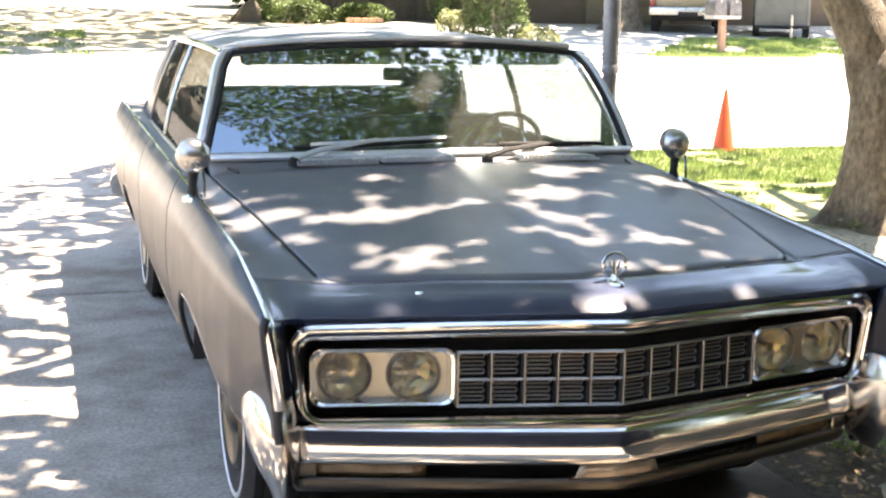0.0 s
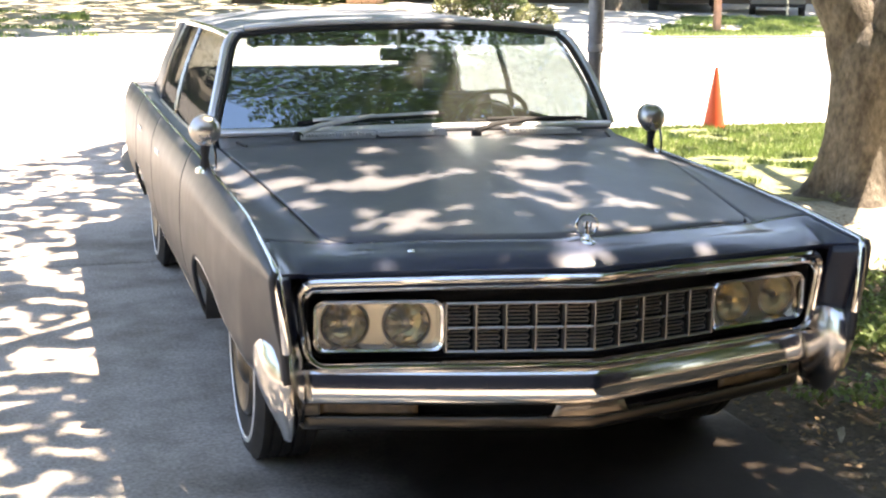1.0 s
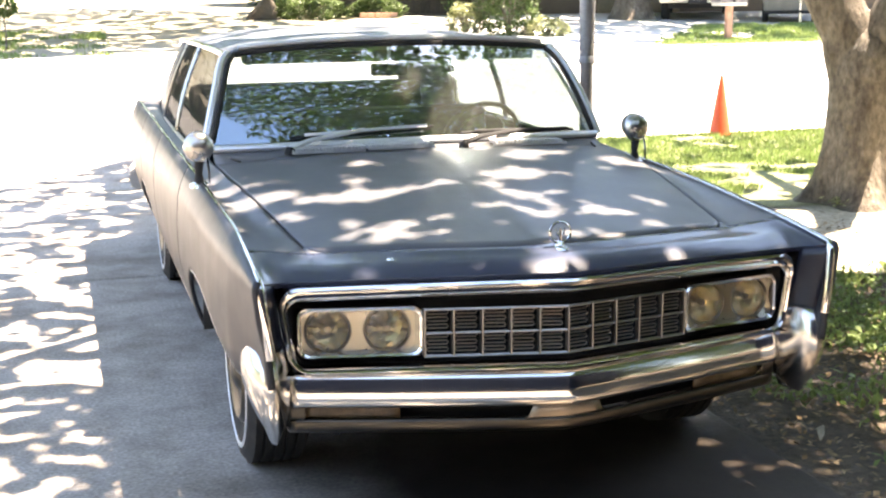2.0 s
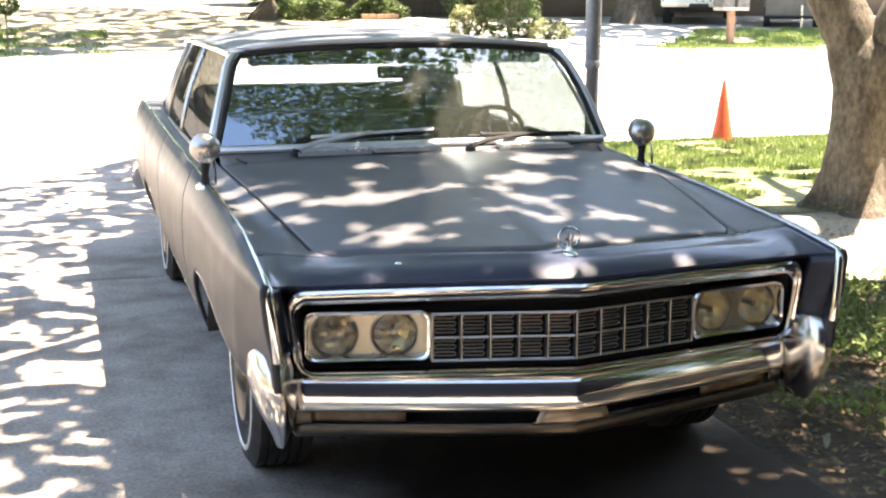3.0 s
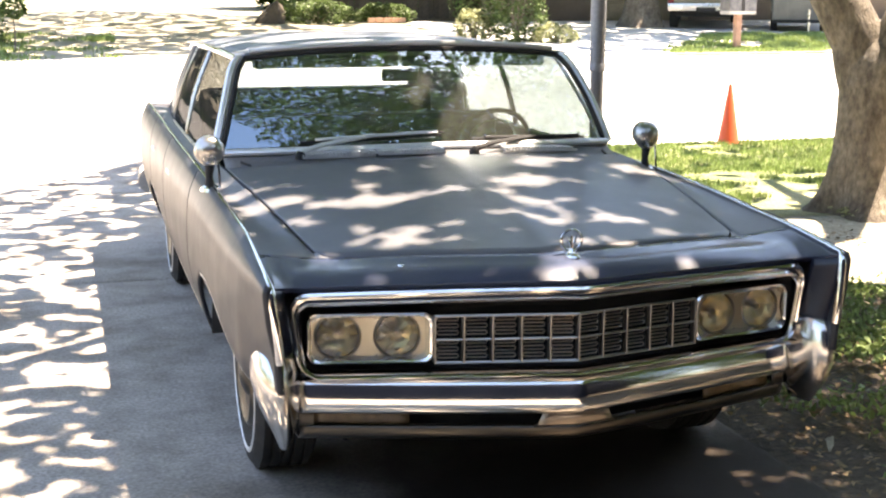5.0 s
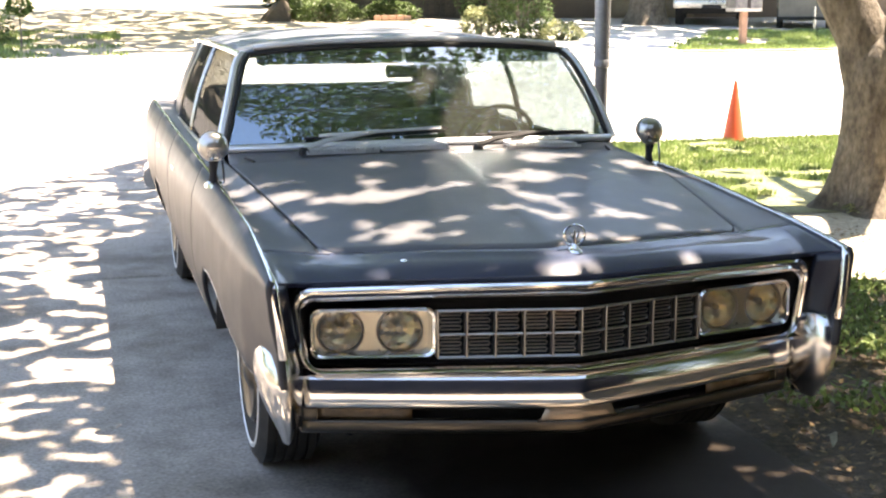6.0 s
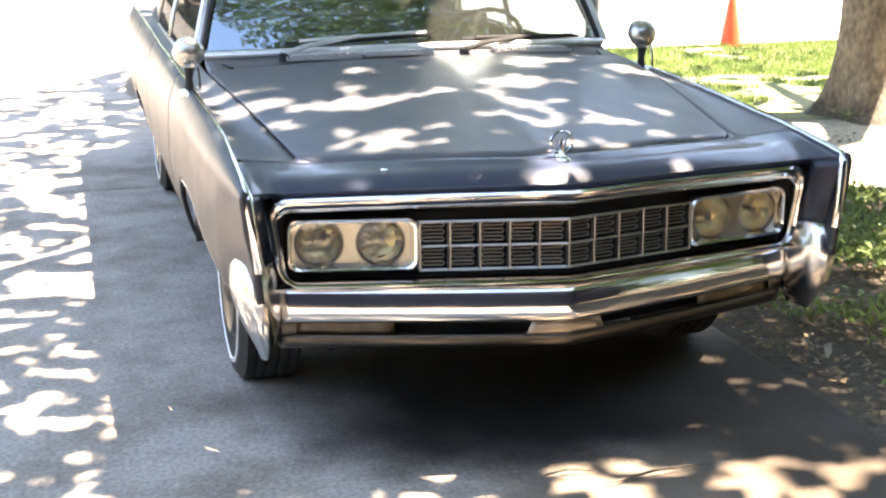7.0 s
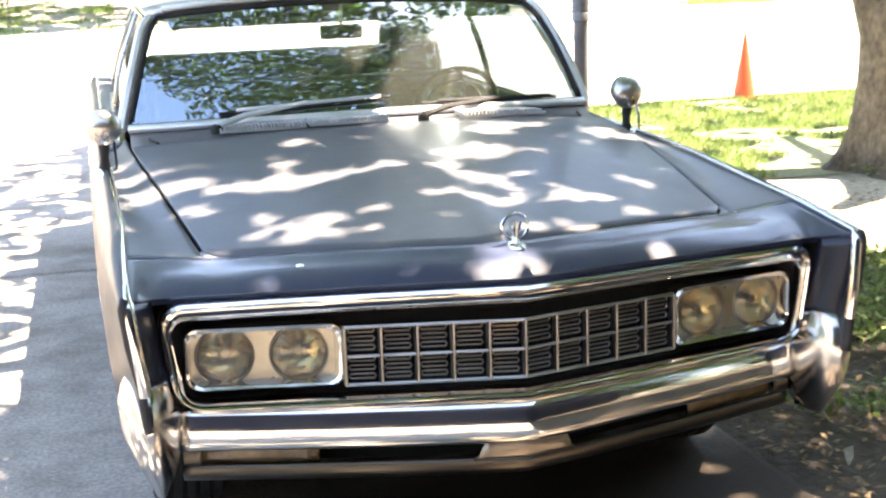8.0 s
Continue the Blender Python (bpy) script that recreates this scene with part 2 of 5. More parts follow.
# ---- mesh helpers ----
def mesh_object(name, verts, faces, mat, parent=None, label="", smooth=True, angle=40):
    me = bpy.data.meshes.new(name)
    me.from_pydata([tuple(v) for v in verts], [], [tuple(f) for f in faces])
    me.materials.append(mat)
    me.update()
    if smooth:
        me.shade_smooth()
        me.set_sharp_from_angle(angle=radians(angle))
    ob = new(name, me)
    ob.parent = parent
    return tagged(ob, label)


def part(name, bm, mat, parent=None, label="", smooth=True, angle=40):
    me = bpy.data.meshes.new(name)
    bmesh.ops.recalc_face_normals(bm, faces=bm.faces)
    bm.to_mesh(me)
    bm.free()
    me.materials.append(mat)
    if smooth:
        me.shade_smooth()
        me.set_sharp_from_angle(angle=radians(angle))
    ob = new(name, me)
    ob.parent = parent
    return tagged(ob, label)


def empty(name, label, category, group="", kind="", at=(0, 0, 0)):
    ob = new(name)
    ob.location = at
    ob.empty_display_size = 0.2
    return tagged(ob, label, category, group, kind)


def solid(ob, thickness=0.012, offset=-1.0):
    md = ob.modifiers.new("thickness", "SOLIDIFY")
    md.thickness, md.offset = thickness, offset
    return ob


def bevelled(ob, width=0.004, segments=2):
    md = ob.modifiers.new("edges", "BEVEL")
    md.width, md.segments, md.limit_method = width, segments, "ANGLE"
    return ob


def sheet(rows, flip=False):
    """Vertices and quads of a grid of points, row by row."""
    w = len(rows[0])
    verts = [p for r in rows for p in r]
    faces = []
    for a in range(len(rows) - 1):
        for b in range(w - 1):
            q = (a * w + b, a * w + b + 1, (a + 1) * w + b + 1, (a + 1) * w + b)
            faces.append(q[::-1] if flip else q)
    return verts, faces


def box_bm(size, at=(0, 0, 0), bevel=0.0, bm=None, turn=None):
    bm = bm or bmesh.new()
    m = Matrix.Translation(at) @ (turn or Matrix()) @ Matrix.Diagonal((*size, 1))
    r = bmesh.ops.create_cube(bm, size=1, matrix=m)
    if bevel:
        es = list({e for v in r["verts"] for e in v.link_edges})
        bmesh.ops.bevel(bm, geom=es, offset=bevel, segments=2, affect="EDGES", profile=0.5)
    return bm


def tube_bm(points, radius, segs=8, closed=False, bm=None, flat=1.0):
    """A round bar along points; radius: one number or one for each point; flat squeezes it along its second axis."""
    bm = bm or bmesh.new()
    pts = [Vector(p) for p in points]
    rs = radius if isinstance(radius, (list, tuple)) else [radius] * len(pts)
    rings, up = [], None
    for i, p in enumerate(pts):
        a = pts[i - 1] if i or closed else p
        b = pts[(i + 1) % len(pts)] if i < len(pts) - 1 or closed else p
        d = (b - a).normalized()
        if up is None:
            up = Vector((0, 0, 1)) if abs(d.z) < 0.9 else Vector((0, 1, 0))
        side = d.cross(up).normalized()
        up = side.cross(d).normalized()
        rings.append([bm.verts.new(p + rs[i] * (math.cos(t) * side + flat * math.sin(t) * up)) for t in [2 * math.pi * k / segs for k in range(segs)]])
    n = len(rings)
    for i in range(n if closed else n - 1):
        r, s = rings[i], rings[(i + 1) % n]
        for k in range(segs):
            bm.faces.new((r[k], r[(k + 1) % segs], s[(k + 1) % segs], s[k]))
    if not closed:
        bm.faces.new(rings[0][::-1])
        bm.faces.new(rings[-1])
    return bm


def lathe_bm(profile, m=None, segs=24, bm=None):
    """Turn (radius, height) pairs round z, then place by m."""
    bm = bm or bmesh.new()
    m = m or Matrix()
    rings = []
    for r, h in profile:
        if r < 1e-5:
            rings.append([bm.verts.new(m @ Vector((0, 0, h)))])
        else:
            rings.append([bm.verts.new(m @ Vector((r * math.cos(2 * math.pi * k / segs), r * math.sin(2 * math.pi * k / segs), h))) for k in range(segs)])
    for a, b in zip(rings, rings[1:]):
        for k in range(segs):
            j = (k + 1) % segs
            if len(a) == 1 and len(b) > 1:
                bm.faces.new((a[0], b[j], b[k]))
            elif len(b) == 1 and len(a) > 1:
                bm.faces.new((a[k], a[j], b[0]))
            elif len(a) > 1:
                bm.faces.new((a[k], a[j], b[j], b[k]))
    return bm


def curve_at(keys, t):
    """Smooth value at t from (t, value) pairs."""
    if t <= keys[0][0]:
        return keys[0][1]
    for i in range(len(keys) - 1):
        (a, va), (b, vb) = keys[i], keys[i + 1]
        if t <= b:
            pa = keys[i - 1] if i else keys[i]
            pb = keys[i + 2] if i + 2 < len(keys) else keys[i + 1]
            ma = (vb - pa[1]) / (b - pa[0]) if b > pa[0] else 0
            mb = (pb[1] - va) / (pb[0] - a) if pb[0] > a else 0
            h, u = b - a, (t - a) / (b - a)
            return (2 * u**3 - 3 * u**2 + 1) * va + (u**3 - 2 * u**2 + u) * h * ma + (3 * u**2 - 2 * u**3) * vb + (u**3 - u**2) * h * mb
    return keys[-1][1]


def lerp(a, b, u):
    return a + (b - a) * u


def steps(a, b, n):
    return [a + (b - a) * i / n for i in range(n + 1)]


# ---- ground ----
def ground_z(y):
    return 0.04 * max(0.0, y - 8.0)


DRIVE_L, DRIVE_R = -5.6, 1.03
JOINTS = [-9.0, -6.55, -2.92, 4.38, 8.03]
STREET_NEAR, STREET_FAR = 9.75, 20.75

ys = [-400, -120, -40, -20] + steps(-12, 34, 92) + [40, 60, 100, 200, 400]
xs = [-400, -120, -40, -24] + steps(-16, 24, 80) + [32, 60, 120, 400]


def ground_bump(x, y):
    """Soft unevenness of the beds; flat under the paving."""
    if DRIVE_L + 0.3 < x < DRIVE_R - 0.2 and y < STREET_NEAR or STREET_NEAR - 0.2 < y < STREET_FAR + 0.2:
        return -0.06
    return -0.012 + 0.03 * noise.noise(Vector((x * 0.8, y * 0.8, 0)))


def far_rise(y):
    return ground_z(min(y, 60.0))


rows = [[(x, y, far_rise(y) + ground_bump(x, y)) for x in xs] for y in ys]
tagged(mesh_object("ground", *sheet(rows), SOIL), "brown soil bed with dead leaves and thin grass", "ground", kind="structure")

# lawn beside the driveway and the far verges: sheets just over the soil
def patch(name, outline, mat, label, category="ground", lift=0.012, cuts=14, uneven=0.012):
    """outline(u, v) in 0..1 gives x, y."""
    rows = []
    for v in steps(0, 1, cuts):
        row = []
        for u in steps(0, 1, cuts):
            x, y = outline(u, v)
            row.append((x, y, far_rise(y) + lift + uneven * noise.noise(Vector((x * 1.5, y * 1.5, 3)))))
        rows.append(row)
    return tagged(mesh_object(name, *sheet(rows), mat), label, category, kind="structure")


def ragged(a, seed):
    return 0.25 * noise.noise(Vector((a * 3.1, seed, 0)))


patch("lawn", lambda u, v: (lerp(1.35, 15, u) + ragged(v, 1), lerp(5.25 + 0.4 * ragged(u * 4, 2), 9.45, v)), LAWN, "patchy sunlit green lawn", "lawn", 0.03, 30)
# sunny strip: dry ground, its pale colour standing in for part of the sunlight
patch("dry_strip", lambda u, v: (lerp(1.2, 14, u), lerp(3.0 + ragged(u * 4, 4), 5.35 + ragged(u * 3, 5), v)), DRY, "strip of dry ground with sunlight put into its pale colour", "ground", 0.022, 24)

# driveway slabs, sloping to the street beyond the last joint
driveway = tagged(new("driveway"), "stained pale concrete driveway in large slabs", "driveway", kind="structure")
COLS = [DRIVE_L, -2.9, DRIVE_R]
for j in range(len(JOINTS)):
    y0 = JOINTS[j] + 0.018
    y1 = (JOINTS[j + 1] if j + 1 < len(JOINTS) else STREET_NEAR + 0.1) - 0.018
    for i in range(2):
        x0, x1 = COLS[i] + 0.006, COLS[i + 1] - 0.006
        bm = bmesh.new()
        prof = [(0.0, -0.012), (0.010, -0.003), (0.03, 0.0)]
        vs = []
        for d, z in prof:
            vs.append([bm.verts.new((x, y, z + ground_z(y))) for x, y in ((x0 + d, y0 + d), (x1 - d, y0 + d), (x1 - d, y1 - d), (x0 + d, y1 - d))])
        low = [bm.verts.new((v.co.x, v.co.y, v.co.z - 0.09)) for v in vs[0]]
        for a, b in zip([low] + vs[:-1], vs):
            for k in range(4):
                bm.faces.new((a[k], a[(k + 1) % 4], b[(k + 1) % 4], b[k]))
        bm.faces.new(vs[-1])
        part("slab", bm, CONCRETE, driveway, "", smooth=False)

rows = [[(x, y, ground_z(y) - 0.004 + 0.02 * (1 - ((y - 15) / 5.4) ** 2)) for x in (-300, -60, -20, -5, 0, 5, 10, 20, 60, 300)] for y in steps(STREET_NEAR, STREET_FAR + 0.15, 16)]
tagged(mesh_object("street", *sheet(rows), STREET), "wide pale concrete street in full sun", "street", kind="structure")

# kerbs: stretches on both sides of the street
def kerb(x0, x1, y, s):
    bm = bmesh.new()
    prof = [(-0.15, -0.10), (-0.15, -0.015), (0.16, 0.035), (0.40, 0.04), (0.40, -0.10)]
    ends = [[bm.verts.new((x, y + s * d, ground_z(y) + z)) for d, z in prof] for x in (x0, x1)]
    for k in range(4):
        bm.faces.new((ends[0][k], ends[0][k + 1], ends[1][k + 1], ends[1][k]))
    bm.faces.new(ends[0])
    bm.faces.new(ends[1][::-1])
    return bm


kerbs = tagged(new("kerb"), "low concrete kerb along the street", "kerb", kind="structure")
for i in range(10):
    x0 = 7.4 - 3.0 * i
    part("kerb_stone", kerb(x0 - 2.99, x0, STREET_FAR, 1), KERB, kerbs, "", smooth=False)


# ---- the car ----
car = empty("car", "faded blue-black full-size 1960s sedan parked on the driveway", "car")


def half_width(y):
    return curve_at([(0.05, 0.938), (0.5, 0.957), (1.2, 0.974), (2.0, 0.984), (4.0, 0.992), (5.0, 0.998), (5.4, 0.992), (5.75, 0.955)], y)


def ridge_z(y):
    return curve_at([(0.05, 0.872), (0.5, 0.917), (1.2, 0.955), (2.0, 0.972), (3.2, 0.972), (4.6, 0.985), (5.35, 0.985), (5.75, 0.945)], y)


def band(y):
    """Height of the bevelled band under the fender's ridge."""
    return curve_at([(0.08, 0.03), (0.4, 0.05), (1.0, 0.095), (2.1, 0.115), (5.7, 0.11)], y)


def ridge_in(y):
    """How far the ridge stands in from the crease below it."""
    return lerp(0.004, 0.036, min(max((y - 0.08) / 0.6, 0.0), 1.0))


def side_x(y, z):
    d, b = ridge_z(y) - z, band(y)
    if d < b:
        x = lerp(-ridge_in(y), 0.012, max(d / b, 0.0) ** 0.8)
    else:
        x = curve_at([(0, 0.012), (0.012, 0.010), (0.10, 0.018), (0.28, 0.012), (0.46, -0.03), (0.63, -0.10)], d - b)
    return half_width(y) + x - 0.05 * max(0.0, 1 - (y - 0.05) / 0.4) * min(1.0, max(d, 0.0) / 0.22)


FRONT_AXLE, REAR_AXLE, WHEEL_R = 1.04, 4.30, 0.365


def sill_z(y):
    """The lower edge of the body side, with the wheel openings."""
    if y < 1.80:
        return curve_at([(0.05, 0.56), (0.3, 0.522), (0.588, 0.524), (0.82, 0.556), (1.07, 0.618), (1.33, 0.645), (1.54, 0.615), (1.66, 0.53), (1.74, 0.40), (1.78, 0.335)], y)
    z = 0.335 if y < 5.0 else lerp(0.335, 0.40, (y - 5.0) / 0.75)
    u = (y - REAR_AXLE) / 0.50
    if abs(u) < 1:
        z = max(z, 0.31 + 0.29 * (1 - abs(u) ** 2.6) ** 0.56)
    return z


def side_panel(name, y0, y1, s, mat=None, label="", parent=None):
    rows = []
    n = max(6, int((y1 - y0) / 0.025))
    for y in steps(y0, y1, n):
        zt, zb = ridge_z(y), sill_z(y)
        rows.append([(s * side_x(y, z), y, z) for z in (lerp(zt, zb, k / 16) for k in range(17))])
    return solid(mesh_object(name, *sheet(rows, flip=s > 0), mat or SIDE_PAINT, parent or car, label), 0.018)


def hood_half(y):
    return curve_at([(0.2, 0.71), (0.45, 0.735), (1.0, 0.80), (1.5, 0.856), (1.8, 0.875)], y)


def shut_y(x):
    return 0.19 + 0.225 * (abs(x) / 0.73) ** 1.6


def hood_z(x, y):
    zc = curve_at([(0.1, 0.902), (0.2, 0.912), (0.6, 0.958), (1.0, 1.0), (1.5, 1.043), (1.9, 1.072)], y)
    ze = curve_at([(0.1, 0.862), (0.42, 0.887), (1.0, 0.955), (1.5, 0.998), (1.9, 1.012)], y)
    u = min(abs(x) / hood_half(y), 1.15)
    crease = 0.006 * max(0, 1 - abs(x) / 0.05)
    return zc + (ze - zc) * u**2.2 + crease


def cowl_y(x):
    return 1.60 + 0.14 * (abs(x) / 0.86) ** 2


def corner(x):
    """How far the hood's front corner is rounded back from its shut line."""
    return 0.07 * (1 - math.sqrt(1 - min(max(0.0, (abs(x) - 0.658) / 0.07), 1.0) ** 2))


# hood
ends = [0.91, 0.92, 0.93, 0.94, 0.96, 0.97, 0.98, 0.99, 0.995]
HOOD_U = sorted(steps(-1, 1, 40) + ends + [-u for u in ends])
rows = []
for v in steps(0, 1, 26):
    row = []
    for u in HOOD_U:
        xa = u * 0.728
        y = lerp(shut_y(xa) + corner(xa) + 0.009, cowl_y(u * 0.85), v)
        x = u * (hood_half(y) - 0.006)
        row.append((x, y, hood_z(x, y)))
    rows.append(row)
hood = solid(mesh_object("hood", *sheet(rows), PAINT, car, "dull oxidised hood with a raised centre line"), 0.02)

# nose panel ahead of the hood
def lead(x):
    """The front lip over the grille."""
    a = abs(x)
    if a <= 0.87:
        return 0.02 + 0.176 * (a / 0.87) ** 1.1, 0.857 - 0.010 * (a / 0.87) ** 2
    u = (a - 0.87) / 0.07
    return lerp(0.196, 0.085, u), lerp(0.847, 0.872, u)


rows = []
xs = [-0.94 + 0.94 * i / 30 for i in range(61)]
for v in [0, 0.03, 0.07, 0.12, 0.18, 0.25, 0.33, 0.42, 0.52, 0.64, 0.76, 0.88, 1.0]:
    row = []
    for x in xs:
        yl, zl = lead(x)
        ys = min(shut_y(x), 0.415) - 0.002
        zs = hood_z(x, ys) if abs(x) < 0.74 else lerp(hood_z(0.74, ys), ridge_z(ys) - 0.003, (abs(x) - 0.74) / 0.20)
        bulge = 0.004 * math.sin(math.pi * v) * (1 if abs(x) < 0.8 else max(0, 1 - (abs(x) - 0.8) / 0.14))
        row.append((x, lerp(yl, ys, v), lerp(zl, zs, v**0.85) + bulge + 0.007 * math.sin(math.pi * min(v * 1.6, 1.0)) * (1 if abs(x) < 0.8 else max(0, 1 - (abs(x) - 0.8) / 0.07)) + (0.004 * v if abs(x) > 0.735 else 0)))
    rows.append(row)
rows.insert(0, [(x, lead(x)[0] + 0.015, lead(x)[1] - 0.02) for x in xs])
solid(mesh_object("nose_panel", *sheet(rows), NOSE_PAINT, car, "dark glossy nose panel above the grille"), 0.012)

# fender tops, outside the hood
for s in (-1, 1):
    rows = []
    for y in steps(0.395, 1.95, 40):
        xi, xo = hood_half(y) + 0.006, half_width(y) - ridge_in(y)
        zi = hood_z(xi, y)
        row = []
        for u in steps(0, 1, 10):
            z = lerp(zi, ridge_z(y), u) - 0.012 * math.sin(math.pi * u) * min(1, (y - 0.4) / 0.4)
            row.append((s * lerp(xi, xo, u), y, z))
        rows.append(row)
    solid(mesh_object("fender_top", *sheet(rows, flip=s < 0), PAINT, car), 0.015)
    rows = [[(s * x, y, hood_z(x, y) - 0.001) for y in steps(shut_y(min(x, 0.728)) - 0.004, shut_y(min(x, 0.728)) + max(corner(x) - 0.009, -0.003), 4)] for x in [0.67, 0.68, 0.69, 0.70, 0.71, 0.718, 0.724, 0.728, 0.742]]
    solid(mesh_object("fender_corner", *sheet(rows, flip=s > 0), PAINT, car), 0.012)
    # front face of the fender, between the blade and the grille surround
    rows = []
    for u in steps(0, 1, 6):
        row = []
        for k in steps(0, 1, 8):
            x = lerp(0.882 - 0.034 * (1 - k), lerp(0.912, 0.942, k), u)
            row.append((s * x, lead(x)[0] + 0.006 + 0.014 * (1 - k), lerp(0.56, lead(x)[1] - 0.004, k)))
        rows.append(row)
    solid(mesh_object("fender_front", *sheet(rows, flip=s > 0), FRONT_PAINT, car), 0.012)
    # side panels with shut gaps between them
    side_panel("front_fender", 0.075, 1.93, s)
    side_panel("front_door", 1.938, 3.27, s)
    side_panel("rear_door", 3.278, 4.28, s)
    side_panel("rear_quarter", 4.288, 5.72, s)
    # bright trim along the blade and down its front edge
    pts = [(s * (half_width(y) - ridge_in(y) + 0.002), y, ridge_z(y) + 0.003) for y in steps(5.70, 0.10, 70)]
    pts += [(s * lerp(0.939, 0.914, k), 0.072 + 0.02 * (1 - k) ** 2, lerp(0.872, 0.648, k)) for k in steps(0.05, 1, 10)]
    part("blade_trim", tube_bm(pts, [0.0085] * 71 + [0.015] * 11, 10), CHROME, car, "thin chrome strip along the fender edge")
    # bright lips round the wheel openings
    for lip in (steps(0.30, 1.46, 32), [REAR_AXLE - 0.485 * math.cos(math.pi * k / 40) for k in range(0, 23)]):
        pts = [(s * (side_x(y, sill_z(y)) + 0.007), y, sill_z(y) + 0.002) for y in lip]
        part("wheel_opening_lip", tube_bm(pts, 0.012, 8), VENT_METAL, car, "bright lip along the wheel opening")
    # sill trim
    pts = [(s * (side_x(y, 0.35) + 0.006), y, 0.35) for y in steps(2.1, 3.75, 20)]
    part("sill_trim", tube_bm(pts, 0.014, 6), DULL_CHROME, car)
    # door handles
    for y in (2.98, 4.02):
        part("door_handle", box_bm((0.022, 0.16, 0.026), (s * (side_x(y, 0.84) + 0.014), y, 0.84), 0.008), CHROME, car)


# ---- grille, lamps and bumper ----
def vee(x):
    return 0.03 + 0.178 * (abs(x) / 0.865)


def rounded(x0, x1, z0, z1, r, n=6, top=None):
    """A closed rounded outline in x and z; top bends its upper edge."""
    pts = []
    for cx, cz, a0 in ((x1 - r, z1 - r, 0), (x0 + r, z1 - r, 90), (x0 + r, z0 + r, 180), (x1 - r, z0 + r, 270)):
        arc = [(cx + r * math.cos(radians(a0 + 90 * k / n)), cz + r * math.sin(radians(a0 + 90 * k / n))) for k in range(n + 1)]
        if pts:
            last = pts[-1]
            pts += [(lerp(last[0], arc[0][0], k / 8), lerp(last[1], arc[0][1], k / 8)) for k in range(1, 8)]
        pts += arc
    last = pts[-1]
    pts += [(lerp(last[0], pts[0][0], k / 8), lerp(last[1], pts[0][1], k / 8)) for k in range(1, 8)]
    if top:
        pts = [(x, z + top(x) * (z - z0) / (z1 - z0)) for x, z in pts]
    return pts


def ring(loops, cap=False):
    n = len(loops[0])
    verts = [p for lp in loops for p in lp]
    faces = [(i * n + k, i * n + (k + 1) % n, (i + 1) * n + (k + 1) % n, (i + 1) * n + k) for i in range(len(loops) - 1) for k in range(n)]
    if cap:
        faces.append(tuple((len(loops) - 1) * n + k for k in range(n)))
    return verts, faces


def crown(x):
    return -0.010 * (abs(x) / 0.865) ** 2


surround = empty("grille_surround", "", "")
surround.parent = car
outer = rounded(-0.880, 0.880, 0.556, 0.842, 0.055, top=crown)
def frame_loop(inset, drop, dy):
    """The frame's outline moved inwards by inset (its upper edge by drop) and set dy from the front plane."""
    pts = rounded(-0.880 + inset, 0.880 - inset, 0.556 + inset * 0.7, 0.842 - drop, max(0.068 - inset, 0.04), top=crown)
    return [(x * (1 - 0.045 * (0.842 - z) / 0.286), vee(x) + dy, z) for x, z in pts]


inner = [(x * (1 - 0.045 * (0.842 - z) / 0.286), z) for x, z in rounded(-0.850, 0.850, 0.577, 0.792, 0.04, top=crown)]
loops = [frame_loop(0, 0, 0.02), frame_loop(0, 0, -0.008), frame_loop(0.004, 0.004, -0.018), frame_loop(0.010, 0.012, -0.022), frame_loop(0.015, 0.019, -0.018),
         frame_loop(0.017, 0.022, -0.008), frame_loop(0.019, 0.026, -0.014), frame_loop(0.023, 0.034, -0.016), frame_loop(0.028, 0.045, -0.008), frame_loop(0.030, 0.050, 0.0), frame_loop(0.030, 0.050, 0.03)]
mesh_object("chrome_frame", *ring(loops), CHROME, surround, "wide polished chrome frame round grille and lamps", angle=30)
loops = [[(x, vee(x) + 0.025, z) for x, z in inner], [(x * 0.96, vee(x) + 0.075, z) for x, z in rounded(-0.847, 0.847, 0.576, 0.786, 0.045, top=crown)],
         [(x * 0.93, vee(x) + 0.10, z) for x, z in rounded(-0.80, 0.80, 0.60, 0.755, 0.04, top=crown)]]
mesh_object("black_recess", *ring(loops, True), BLACK, surround)

grille = empty("grille", "", "")
grille.parent = car
CELL = 0.0868


def grille_y(x):
    return vee(x) + 0.018


def vertical_bar():
    return box_bm((0.007, 0.03, 0.148), (0, 0, 0), 0.002)


bar = None
for i in range(-5, 6):
    x = i * CELL
    z = 0.673
    if bar is None:
        bar = part("grille_bar", vertical_bar(), GRILLE_METAL, grille, "", smooth=False)
        ob = bar
    else:
        ob = new("grille_bar", bar.data)
        ob.parent = grille
    ob.location = (x, grille_y(x), z)
for s in (-1, 1):
    for z, h in ((0.746, 0.009), (0.672, 0.008), (0.600, 0.009)):
        pts = [(s * x, grille_y(x) - 0.004, z) for x in steps(0.0, 5 * CELL, 4)]
        part("grille_rail", tube_bm(pts, h * 0.55, 6), GRILLE_METAL, grille)
w = CELL / 2 - 0.011
slat = part("grille_slat", tube_bm([(-w, 0, 0.0), (-w + 0.003, 0, 0.0058), (w - 0.003, 0, 0.0058), (w, 0, 0.0), (w - 0.003, 0, -0.0058), (-w + 0.003, 0, -0.0058)], 0.0028, 4, True), SLAT_METAL, None, "", smooth=False)
first = True
